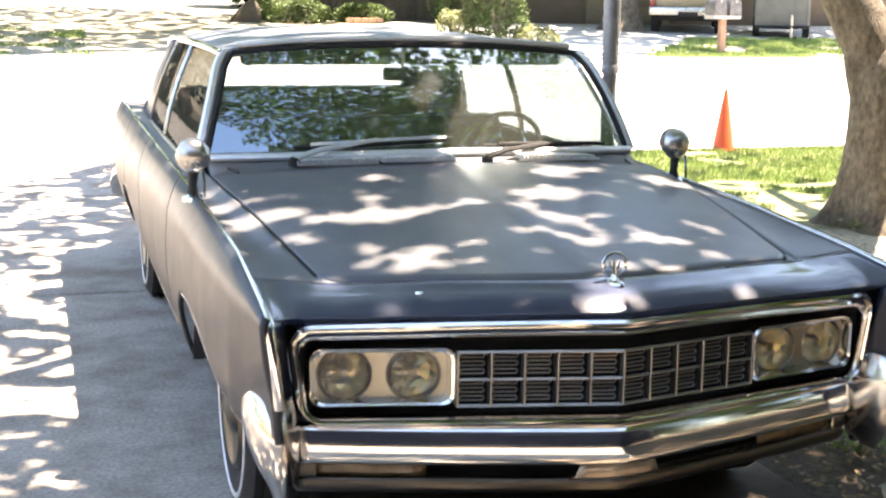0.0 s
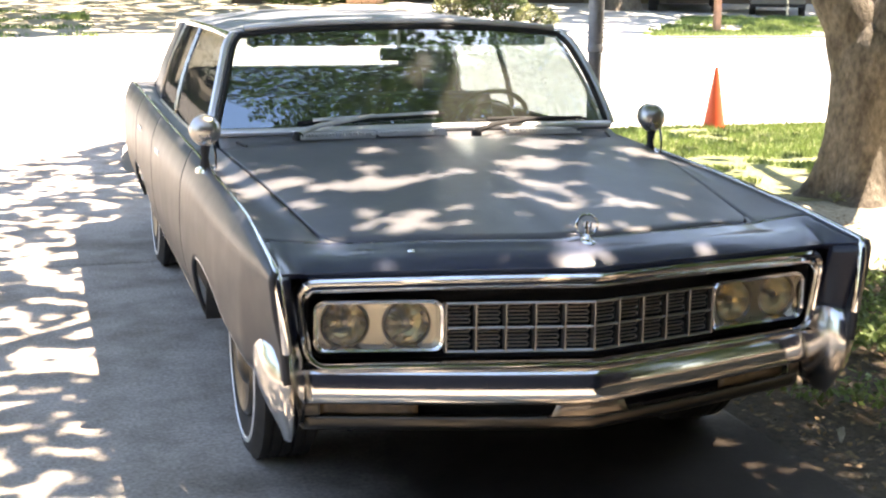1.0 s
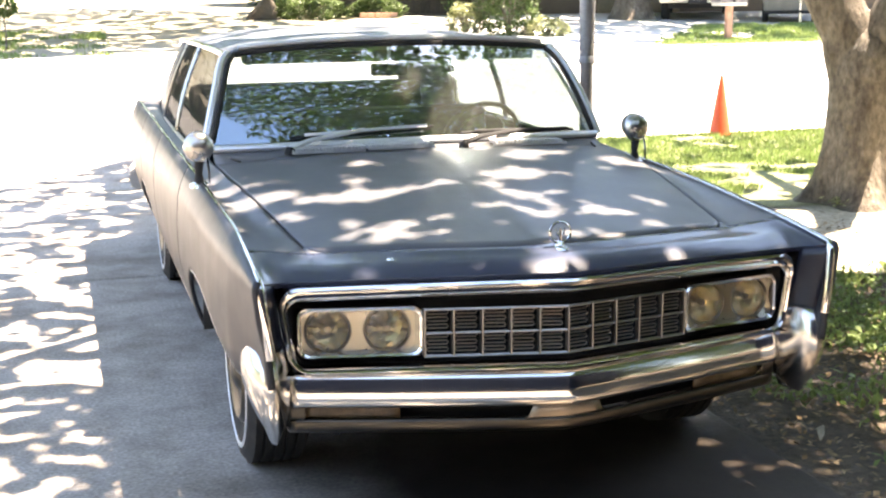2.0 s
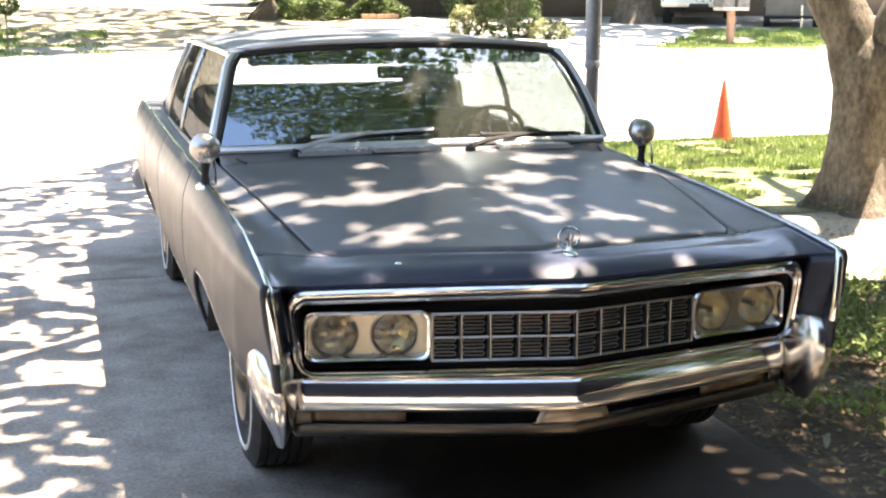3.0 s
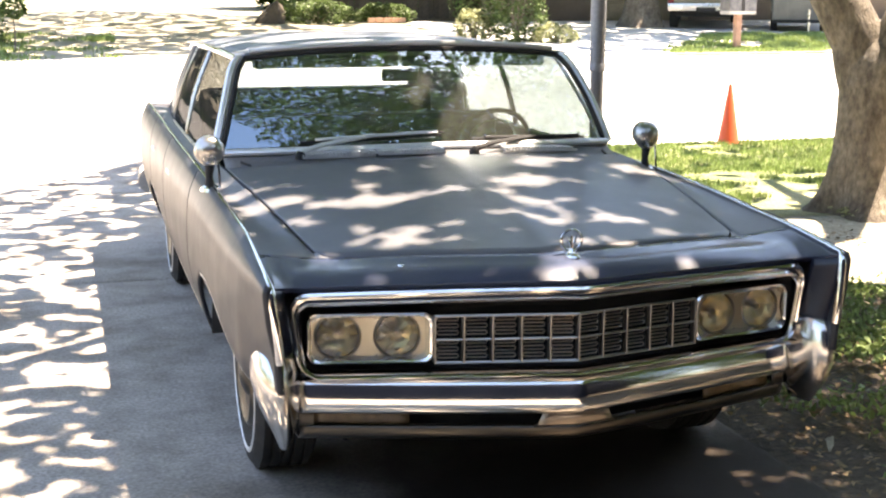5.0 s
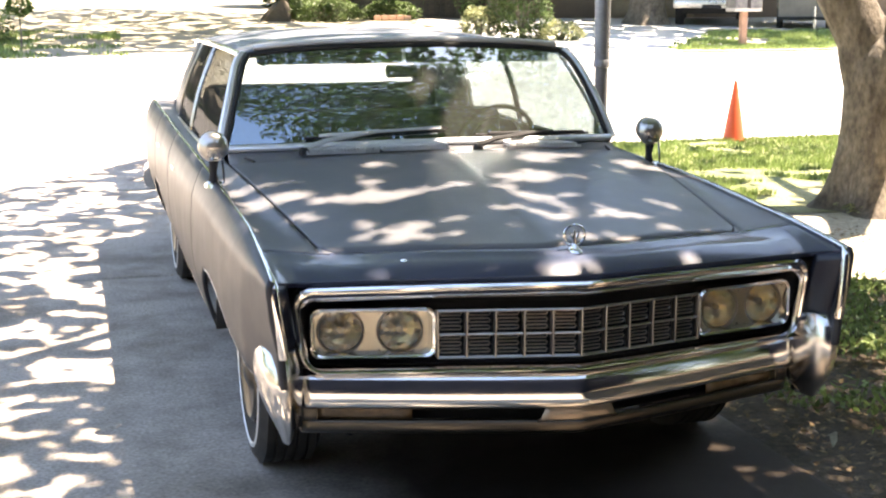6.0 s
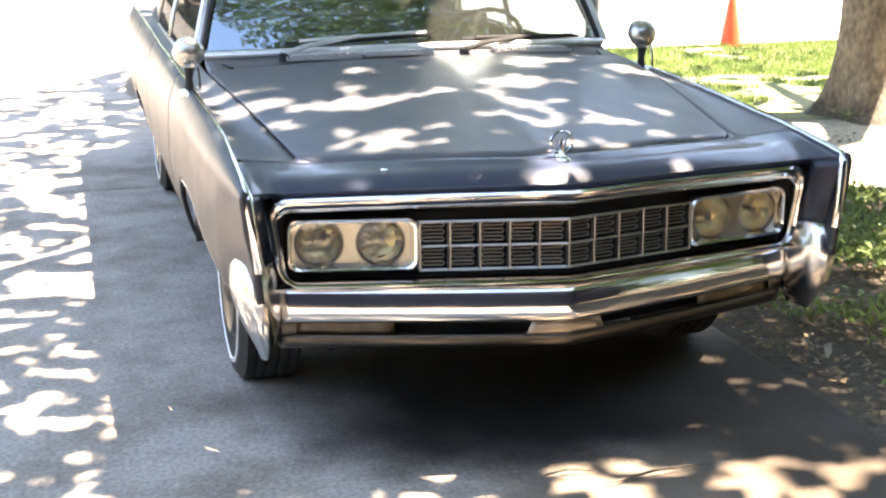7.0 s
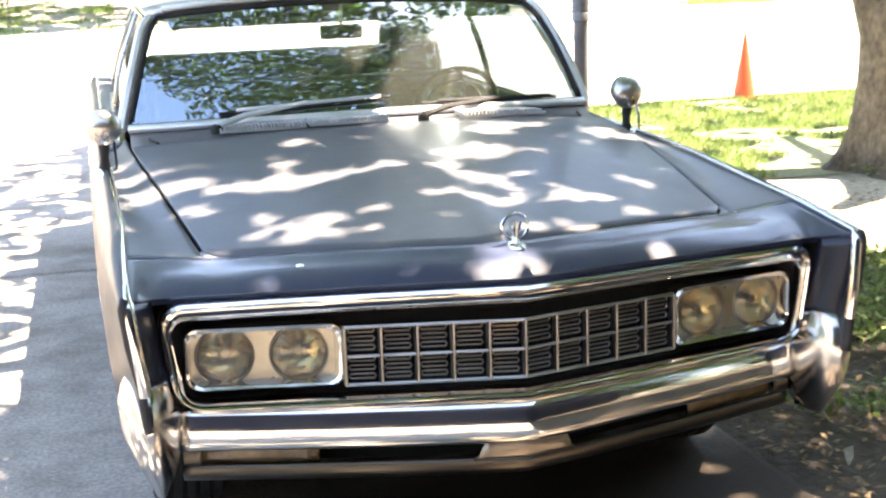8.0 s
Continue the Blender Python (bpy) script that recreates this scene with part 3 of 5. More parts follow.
for i in range(-5, 5):
    x = (i + 0.5) * CELL
    for z0 in (0.604, 0.677):
        for k in range(3):
            ob = slat if first else new("grille_slat", slat.data)
            first = False
            ob.parent = grille
            ob.location = (x, grille_y(x) + 0.012, z0 + 0.0125 + k * 0.0222)
            ob.rotation_euler = (0, 0, math.atan(0.206) * (1 if x > 0 else -1))

for s in (-1, 1):
    unit = empty("headlamp_unit", "", "")
    unit.parent = car

    def lamp_y(x):
        return vee(x) + 0.012

    o = rounded(0.437, 0.812, 0.600, 0.759, 0.034)
    i1 = rounded(0.449, 0.800, 0.612, 0.748, 0.028)
    i2 = rounded(0.452, 0.796, 0.615, 0.745, 0.026)
    loops = [[(s * x, lamp_y(x) + 0.05, z) for x, z in o], [(s * x, lamp_y(x), z) for x, z in o], [(s * x, lamp_y(x) - 0.006, z) for x, z in rounded(0.443, 0.806, 0.606, 0.754, 0.03)],
             [(s * x, lamp_y(x) - 0.001, z) for x, z in i1], [(s * x, lamp_y(x) + 0.04, z) for x, z in i2]]
    mesh_object("bezel", *ring(loops), CHROME, unit, "rounded chrome lamp bezel", angle=30)
    bm = bmesh.new()
    holes = [[(cx + 0.069 * math.cos(2 * math.pi * k / 28), 0.680 + 0.069 * math.sin(2 * math.pi * k / 28)) for k in range(28)] for cx in (0.537, 0.716)]
    for loop in [i2] + holes:
        vs = [bm.verts.new((s * x, lamp_y(x) + 0.036, z)) for x, z in loop]
        for k in range(len(vs)):
            if (vs[k].co - vs[k - 1].co).length > 1e-6:
                bm.edges.new((vs[k - 1], vs[k]))
    bmesh.ops.remove_doubles(bm, verts=bm.verts, dist=1e-5)
    bmesh.ops.triangle_fill(bm, use_beauty=True, use_dissolve=False, edges=bm.edges, normal=(0, -1, 0))
    part("lamp_plate", bm, PLATE, unit, "dull silver plate round the lamps", smooth=False)
    for x in (0.537, 0.716):
        aim = Matrix.Translation((s * x, lamp_y(x) + 0.040, 0.680)) @ Matrix.Rotation(radians(90), 4, "X") @ Matrix.Rotation(s * math.atan(0.12), 4, "Y")
        part("lamp_rim", lathe_bm([(0.068, -0.01), (0.0745, 0.0), (0.074, 0.010), (0.070, 0.014), (0.066, 0.008)], aim, 32), DIRTY_CHROME, unit)
        bowl = lathe_bm([(0.067, 0.004), (0.066, 0.0), (0.060, -0.010), (0.048, -0.022), (0.034, -0.030), (0.018, -0.036), (0.0, -0.038)], aim, 11)
        for v in bowl.verts:
            v.co += 0.0035 * noise.noise_vector(v.co * 40)
        lamp = part("headlamp", bowl, LAMP_BOWL, unit, "silvered yellowish sealed-beam lamp bowl", smooth=False)
        lens = part("lens", lathe_bm([(0.068, 0.006), (0.063, 0.012), (0.054, 0.018), (0.040, 0.023), (0.022, 0.0265), (0.0, 0.028)], aim, 36), LAMP_LENS, lamp, "hazy convex lamp glass")
        lens.visible_shadow = False
        part("bulb_cap", lathe_bm([(0.008, -0.036), (0.008, -0.022), (0.012, -0.018), (0.011, -0.008), (0.0, -0.004)], aim, 14), DIRTY_CHROME, lamp)
        for k in range(4):
            part("rim_screw", lathe_bm([(0.004, 0), (0.003, 0.004), (0, 0.004)], Matrix.Translation((s * (x + 0.068 * (-1) ** k), lamp_y(x) + 0.032, 0.680 + (0.056 if k < 2 else -0.056))) @ Matrix.Rotation(radians(90), 4, "X"), 8), CHROME, unit)
    cover = [[(s * x, lamp_y(x) + 0.004, z) for x, z in i1]]
    cov = mesh_object("cover_glass", *ring(cover, True), LAMP_COVER, unit, "flat glass lamp cover", smooth=False)
    cov.visible_shadow = False

bumper = empty("front_bumper", "", "")
bumper.parent = car


def bumper_y(x):
    return -0.002 + 0.218 * (abs(x) / 0.84) ** 1.12


# (offset towards the tail, height) of the bar's section, top to bottom
SECTION = [(0.12, 0.548), (0.05, 0.547), (0.036, 0.545), (0.027, 0.541), (0.0205, 0.535), (0.0165, 0.522), (0.0128, 0.508), (0.0108, 0.500), (0.0092, 0.488), (0.0078, 0.476), (0.0070, 0.465), (0.0072, 0.458), (0.0095, 0.452), (0.016, 0.447), (0.027, 0.442), (0.040, 0.440)]
LOWER = [(0.046, 0.394), (0.041, 0.386), (0.046, 0.366), (0.06, 0.352), (0.12, 0.345)]


def bar_rows(section, x0=-0.834, x1=0.834, n=72):
    return [[(x, bumper_y(x) + dy, z + 0.004 * (abs(x) / 0.87) ** 2) for dy, z in section] for x in steps(x0, x1, n)]


solid(mesh_object("bumper_bar", *sheet(bar_rows(SECTION), flip=True), CHROME, bumper, "polished chrome vee-shaped bumper bar", angle=60), 0.006)
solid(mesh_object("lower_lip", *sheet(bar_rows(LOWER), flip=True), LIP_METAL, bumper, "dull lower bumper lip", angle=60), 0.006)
# the closed parts of the face between upper bar and lip: middle and ends
for x0, x1 in ((-0.112, 0.112), (0.79, 0.834), (-0.834, -0.79)):
    rows = bar_rows([SECTION[-1], (0.036, 0.43), (0.036, 0.404), LOWER[0]], x0, x1, 8)
    if x0 < 0 < x1:
        rows = [[(x * (0.86 + 0.34 * k / 3), y, z) for k, (x, y, z) in enumerate(r)] for r in rows]
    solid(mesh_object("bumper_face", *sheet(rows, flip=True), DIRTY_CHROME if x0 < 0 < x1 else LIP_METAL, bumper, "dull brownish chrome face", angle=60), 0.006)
rows = bar_rows([(0.11, 0.46), (0.11, 0.38)], -0.80, 0.80, 30)
mesh_object("slot_backing", *sheet(rows), BLACK, bumper)
for s in (-1, 1):
    rows = [[(s * x, bumper_y(x) + 0.068, z) for z in steps(0.444, 0.388, 4)] for x in steps(0.50, 0.80, 8)]
    solid(mesh_object("parking_lamp", *sheet(rows, flip=s > 0), AMBER, bumper, "faded amber parking lamp"), 0.01)
    # wrap-round end: a swelling tusk with an upright ridge, drawn to a point below
    rows = []
    for k, z in enumerate(steps(0.642, 0.352, 24)):
        u = k / 24
        x_out = curve_at([(0, 0.962), (0.14, 0.982), (0.34, 0.986), (0.6, 0.960), (0.85, 0.917), (1, 0.896)], u)
        x_rib, y_rib = lerp(0.910, 0.890, u), curve_at([(0, 0.115), (0.12, 0.092), (0.4, 0.078), (0.7, 0.100), (1, 0.160)], u)
        x_in, y_in = lerp(0.846, 0.826, min(u * 4, 1)) + 0.052 * u**5, 0.212 + 0.01 * u
        y_back = lerp(0.46, 0.26, u**1.3)
        line = [Vector((x_in, y_in + 0.05)), Vector((x_in, y_in))]
        line += [Vector((lerp(x_in, x_rib, a), lerp(y_in, y_rib, a) - 0.014 * math.sin(math.pi * a))) for a in steps(0.15, 1, 6)]
        turn = Vector((x_out + 0.040, y_rib + 0.035))
        for a in steps(0.07, 1, 14):
            line.append(Vector((x_rib, y_rib)).lerp(turn, a).lerp(turn.lerp(Vector((x_out - 0.030, y_back)), a), a))
        for _ in range(6):
            line = [line[0]] + [line[i] * 0.5 + (line[i - 1] + line[i + 1]) * 0.25 for i in range(1, len(line) - 1)] + [line[-1]]
        rows.append([(s * p.x, p.y, z) for p in line])
    rows.append([(s * lerp(abs(p[0]), 0.893, 0.8), lerp(p[1], 0.2, 0.8), 0.347) for p in rows[-1]])
    top = rows[0]
    for f, z in ((0.06, 0.647), (0.2, 0.650), (0.6, 0.651)):
        rows.insert(0, [(s * lerp(abs(p[0]), 0.90, f), lerp(p[1], 0.30, f), z) for p in top])
    solid(mesh_object("bumper_end", *sheet(rows, flip=s > 0), TUSK_CHROME, bumper, "bulging chrome wrap-round bumper end", angle=70), 0.006)

# front valance and engine bay, dark
part("engine_bay", box_bm((1.30, 1.22, 0.40), (0, 1.04, 0.60), 0.03), BLACK, car)
part("front_valance", box_bm((1.66, 0.06, 0.16), (0, 0.33, 0.47), 0.02), BLACK, car)
part("floor_pan", box_bm((1.72, 3.6, 0.10), (0, 3.4, 0.30), 0.02), BLACK, car)
part("boot_box", box_bm((1.5, 0.95, 0.5), (0, 5.18, 0.58), 0.03), BLACK, car)
part("axle", tube_bm([(-0.75, FRONT_AXLE, 0.33), (0.75, FRONT_AXLE, 0.33)], 0.04, 8), BLACK, car)
part("exhaust_pipe", tube_bm([(0.3, 1.2, 0.22), (0.35, 3.0, 0.2), (0.3, 5.5, 0.24)], 0.03, 8), BLACK, car)


def wheel(y, s):
    w = empty("wheel", "", "", at=(s * (0.795 if y < 2 else 0.825), y, WHEEL_R))
    w.parent = car
    turn = Matrix.Rotation(radians(90 * s), 4, "Y")
    tread = [(0.20, -0.095), (0.27, -0.105), (0.335, -0.105), (0.358, -0.088)]
    for k in range(5):
        z = -0.075 + k * 0.0375
        tread += [(WHEEL_R, z - 0.012), (WHEEL_R, z + 0.012), (WHEEL_R - 0.008, z + 0.014), (WHEEL_R - 0.008, z + 0.022)]
    tread = tread[:-2] + [(0.358, 0.088), (0.335, 0.107), (0.30, 0.112), (0.235, 0.105), (0.20, 0.09)]
    part("tyre", lathe_bm(tread, turn, 48), RUBBER, w)
    part("whitewall", lathe_bm([(0.306, 0.1095), (0.303, 0.1135), (0.289, 0.1145), (0.285, 0.110)], turn, 48), VENT_METAL, w, "narrow pale band on the tyre")
    part("wheel_cover", lathe_bm([(0.205, 0.088), (0.212, 0.102), (0.195, 0.114), (0.17, 0.100), (0.10, 0.098), (0.085, 0.112), (0.05, 0.125), (0, 0.128)], turn, 40), LIP_METAL, w, "dull chrome wheel cover")
    part("rim", lathe_bm([(0.20, -0.09), (0.20, 0.09)], turn, 32), BLACK, w)
    return w


for y in (FRONT_AXLE, REAR_AXLE):
    for s in (-1, 1):
        wheel(y, s)
        rows = [[(s * x, y + 0.08 + 0.60 * math.cos(math.pi * k / 18), 0.33 + 0.35 * math.sin(math.pi * k / 18)) for x in (0.60, 0.78, 0.95)] for k in range(12)]
        solid(mesh_object("wheel_well", *sheet(rows), BLACK, car), 0.01)
        part("splash_panel", box_bm((0.34, 0.03, 0.24), (s * 0.768, y + 0.66, 0.53), 0.01), BLACK, car)
        part("well_wall", box_bm((0.02, 1.1, 0.5), (s * 0.63, y + 0.05, 0.48), 0.005), BLACK, car)


# ---- glasshouse ----
def screen_base(u):
    return Vector((0.862 * u, 1.76 + 0.17 * abs(u) ** 2.4, 1.078 - 0.024 * u * u))


def screen_top(u):
    return Vector((0.742 * u, 2.12 + 0.07 * abs(u) ** 2.4, 1.466 - 0.036 * abs(u) ** 2.2))


def screen(u, v):
    p = screen_base(u).lerp(screen_top(u), v)
    p.x *= 1 - 0.03 * max(0.0, (v - 0.8) / 0.2) ** 2.5 * abs(u) ** 6
    return p + Vector((0, -0.03, 0.012)) * math.sin(math.pi * v)


rows = [[screen(u, v) for u in steps(-1, 1, 36)] for v in steps(0, 1, 14)]
glass_ob = mesh_object("windshield", *sheet(rows), WINDOW, car, "curved tinted windshield reflecting trees and sky")
glass_ob.visible_shadow = False
edge = [screen(u, 0) for u in steps(-1, 1, 30)] + [screen(1, v) for v in steps(0.06, 1, 14)] + [screen(u, 1) for u in steps(0.93, -0.93, 30)] + [screen(-1, v) for v in steps(1, 0.06, 14)]
part("windshield_seal", tube_bm(edge, 0.012, 8, True), BLACK, car, "black rubber seal")
part("screen_base_trim", tube_bm([screen(u, 0) + Vector((0, -0.022, -0.004)) for u in steps(-1.0, 1.0, 40)], 0.019, 10, flat=0.85), BRIGHT_TRIM, car, "chrome strip along the windshield base")
part("header_trim", tube_bm([screen(u, 1) + Vector((0, 0.012, 0.026)) for u in steps(-0.97, 0.97, 40)], 0.012, 8), BRIGHT_TRIM, car, "bright strip over the windshield")
for s in (-1, 1):
    part("a_pillar", tube_bm([screen(s, v) + Vector((s * 0.026, 0.020, 0)) for v in steps(-0.02, 1.0, 12)], 0.021, 8), BRIGHT_TRIM, car, "bright windshield pillar")


def rail(y):
    """The drip rail: x and z along the roof's edge."""
    return curve_at([(2.19, 0.758), (3.0, 0.768), (4.2, 0.755), (4.75, 0.72)], y), curve_at([(2.19, 1.438), (2.8, 1.448), (3.8, 1.44), (4.4, 1.415), (4.75, 1.37)], y)


def belt(y):
    return curve_at([(1.9, 0.893), (3.0, 0.90), (4.4, 0.885), (5.3, 0.83)], y), curve_at([(1.9, 1.0), (3.0, 0.99), (5.3, 0.975)], y)


ROOF_REAR = 4.62
rows = []
for v in steps(0, 1, 24):
    row = []
    for u in steps(-1, 1, 28):
        p = screen_top(u) + Vector((0, 0.02, 0.022))
        y = lerp(p.y, ROOF_REAR - 0.05 * u * u, v)
        xr, zr = rail(max(y, 2.2))
        zc = curve_at([(2.1, 1.486), (2.6, 1.503), (3.3, 1.508), (4.0, 1.495), (4.65, 1.452)], y)
        row.append((u * xr, y, zc + (zr - zc) * abs(u) ** 2.6))
    rows.append(row)
solid(mesh_object("roof", *sheet(rows), ROOF_PAINT, car, "pale faded blue-grey roof"), 0.03)
for s in (-1, 1):
    pts = [(s * (rail(y)[0] + 0.006), y, rail(y)[1] - 0.006) for y in steps(2.2, 4.72, 30)]
    part("drip_rail", tube_bm(pts, 0.010, 6), CHROME, car)
    # window panes and their frames
    for y0b, y1b, y0t, y1t in ((1.99, 3.24, 2.27, 3.24), (3.27, 4.16, 3.27, 4.0)):
        def pane(a, b, y0b=y0b, y1b=y1b, y0t=y0t, y1t=y1t):
            yb, yt = lerp(y0b, y1b, a), lerp(y0t, y1t, a)
            xb, zb = belt(yb)
            xt, zt = rail(yt)
            bow = 0.018 * math.sin(math.pi * b)
            return Vector((s * (lerp(xb, xt - 0.012, b) + bow), lerp(yb, yt, b), lerp(zb, zt - 0.022, b)))
        # the s < 0 panes carry the cabin's darkness in their colour
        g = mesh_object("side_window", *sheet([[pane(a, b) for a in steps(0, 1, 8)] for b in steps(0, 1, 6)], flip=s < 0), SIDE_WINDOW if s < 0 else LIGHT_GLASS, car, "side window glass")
        g.visible_shadow = False
        loop = [pane(a, 0) for a in steps(0, 1, 8)] + [pane(1, b) for b in steps(0.15, 1, 6)] + [pane(a, 1) for a in steps(0.9, 0, 8)] + [pane(0, b) for b in steps(0.85, 0.15, 5)]
        part("window_frame", tube_bm(loop, 0.010, 6, True), DULL_CHROME, car)
    # shoulder between the body side and the glass
    rows = []
    for y in steps(1.93, 5.30, 40):
        xb, zb = belt(y)
        rows.append([(s * lerp(half_width(y) - ridge_in(y), xb - 0.015, u), y, lerp(ridge_z(y), zb, u) + 0.006 * math.sin(math.pi * u)) for u in steps(0, 1, 6)])
    solid(mesh_object("shoulder", *sheet(rows, flip=s > 0), PAINT, car), 0.015)
    # rear roof pillar
    rows = []
    for b in steps(0, 1, 10):
        row = []
        for a in steps(0, 1, 6):
            yb, yt = lerp(4.19, 5.22, a), lerp(4.03, 4.66, a)
            xb, zb = belt(yb)
            xt, zt = rail(yt)
            row.append((s * (lerp(xb, xt, b) + 0.014 * math.sin(math.pi * b)), lerp(yb, yt, b), lerp(zb, zt, b)))
        rows.append(row)
    solid(mesh_object("rear_pillar", *sheet(rows, flip=s < 0), PAINT, car), 0.03)

# rear window, boot lid and tail
def rear_glass(u, v):
    top = Vector((0.64 * u, ROOF_REAR - 0.05 * u * u + 0.02, 1.450 - 0.05 * abs(u) ** 2.4))
    low = Vector((0.73 * u, 5.18 - 0.10 * u * u, 0.995))
    return top.lerp(low, v)


g = mesh_object("rear_window", *sheet([[rear_glass(u, v) for u in steps(-1, 1, 20)] for v in steps(0, 1, 8)]), REAR_GLASS, car)
g.visible_shadow = False
for s in (-1, 1):
    rows = []
    for v in steps(0, 1, 8):
        a = rear_glass(s, v)
        yb = lerp(4.66, 5.22, v)
        b = Vector((s * lerp(rail(4.66)[0], belt(5.22)[0], v), yb, lerp(rail(4.66)[1], belt(5.22)[1], v)))
        rows.append([a.lerp(b, u) for u in steps(0, 1, 4)])
    solid(mesh_object("rear_corner", *sheet(rows, flip=s < 0), PAINT, car), 0.03)
rows = [[(u * (half_width(y) - ridge_in(y)), y, ridge_z(y) + 0.03 * (1 - u * u) * (1 - ((y - 5.1) / 0.7) ** 2)) for u in steps(-1, 1, 20)] for y in steps(5.12, 5.74, 10)]
solid(mesh_object("boot_lid", *sheet(rows), PAINT, car), 0.02)
rows = [[(u * 0.95, 5.74 + 0.03 * math.sin(math.pi * v), lerp(ridge_z(5.74), 0.40, v)) for u in steps(-1, 1, 10)] for v in steps(0, 1, 8)]
solid(mesh_object("tail_panel", *sheet(rows), SIDE_PAINT, car), 0.02)
part("rear_bumper", tube_bm([(-0.99, 5.35, 0.47), (-0.97, 5.68, 0.47), (-0.85, 5.80, 0.47), (0, 5.83, 0.47), (0.85, 5.80, 0.47), (0.97, 5.68, 0.47), (0.99, 5.35, 0.47)], 0.07, 10, flat=1.2), CHROME, car)
for s in (-1, 1):
    part("tail_lamp", box_bm((0.05, 0.03, 0.22), (s * 0.88, 5.775, 0.70), 0.01), RED_LENS, car)

# cowl with its vent grilles
rows = []
for u in steps(-1, 1, 40):
    p = screen_base(u) + Vector((0, -0.018, -0.012))
    q = Vector((u * 0.865, cowl_y(u * 0.86) + 0.006, 0))
    q.z = hood_z(q.x, q.y) - 0.004
    rows.append([q.lerp(p, v) - Vector((0, 0, 0.012 * math.sin(math.pi * v))) for v in steps(0, 1, 5)])
solid(mesh_object("cowl", *sheet(rows, flip=True), PAINT, car), 0.012)
for x0, x1 in ((-0.56, -0.27), (-0.25, 0.02), (0.30, 0.62)):
    bm = bmesh.new()
    for x in steps(x0, x1, 22):
        box_bm((0.007, 0.085, 0.016), (x, cowl_y(x) + 0.065, hood_z(x, cowl_y(x)) + 0.016), 0, bm)
    box_bm((x1 - x0 + 0.012, 0.006, 0.008), ((x0 + x1) / 2, cowl_y((x0 + x1) / 2) + 0.02, hood_z((x0 + x1) / 2, 1.62) + 0.008), 0, bm)
    part("cowl_vent", bm, VENT_METAL, car, "ribbed bright air intake", smooth=False)

# wipers
for x0, x1, x2 in ((-0.57, -0.24, 0.06), (0.16, 0.46, 0.74)):
    w = empty("wiper", "", "")
    w.parent = car
    def on_glass(x, v, lift):
        u = x / lerp(0.862, 0.742, v)
        return screen(u, v) + Vector((0, -lift, lift * 0.6))
    a = Vector((x0, cowl_y(x0) + 0.045, 1.05))
    part("wiper_pivot", lathe_bm([(0.022, -0.01), (0.022, 0.01), (0.014, 0.022), (0, 0.024)], Matrix.Translation(a), 14), BLACK, w)
    mid_p = on_glass(x1, 0.085 if x0 < 0 else 0.03, 0.022)
    part("wiper_arm", tube_bm([a + Vector((0, 0, 0.016)), a.lerp(mid_p, 0.3) + Vector((0, 0, 0.022)), mid_p], [0.013, 0.011, 0.008], 6), BRIGHT_TRIM if x0 < 0 else BLACK, w)
    part("wiper_blade", tube_bm([on_glass(lerp(x0 + 0.02, x2, k), lerp(0.05 if x0 < 0 else 0.03, 0.10 if x0 < 0 else 0.03, k), 0.012) for k in steps(0, 1, 8)], 0.006, 6), BLACK, w)
    part("wiper_bow", tube_bm([on_glass(lerp(x0 + 0.08, x2 - 0.03, k), lerp(0.06 if x0 < 0 else 0.035, 0.10 if x0 < 0 else 0.035, k), 0.020) for k in steps(0, 1, 6)], 0.007, 6), BRIGHT_TRIM if x0 < 0 else BLACK, w)

# hood ornament: an upright ring with a small winged bar
orn = empty("hood_ornament", "", "")
orn.parent = car
ox, oy, oz = 0.018, 0.165, 0.952
part("ring", tube_bm([(ox + 0.034 * math.cos(2 * math.pi * k / 28), oy, oz + 0.034 * math.sin(2 * math.pi * k / 28)) for k in range(28)], 0.0045, 8, True), CHROME, orn, "upright chrome ring")
bm = bmesh.new()
tube_bm([(ox, oy, oz - 0.03), (ox, oy, oz + 0.016)], [0.008, 0.004], 8, bm=bm)
for s in (-1, 1):
    tube_bm([(ox, oy, oz - 0.012), (ox + s * 0.010, oy, oz - 0.006), (ox + s * 0.016, oy, oz + 0.014)], [0.004, 0.0045, 0.002], 6, bm=bm)
part("emblem", bm, CHROME, orn)
part("ornament_base", lathe_bm([(0.030, 0.0), (0.028, 0.006), (0.014, 0.012), (0.009, 0.024), (0.0, 0.026)], Matrix.Translation((ox, oy, 0.903)) @ Matrix.Diagonal((0.8, 1.5, 1, 1)), 18), CHROME, orn)

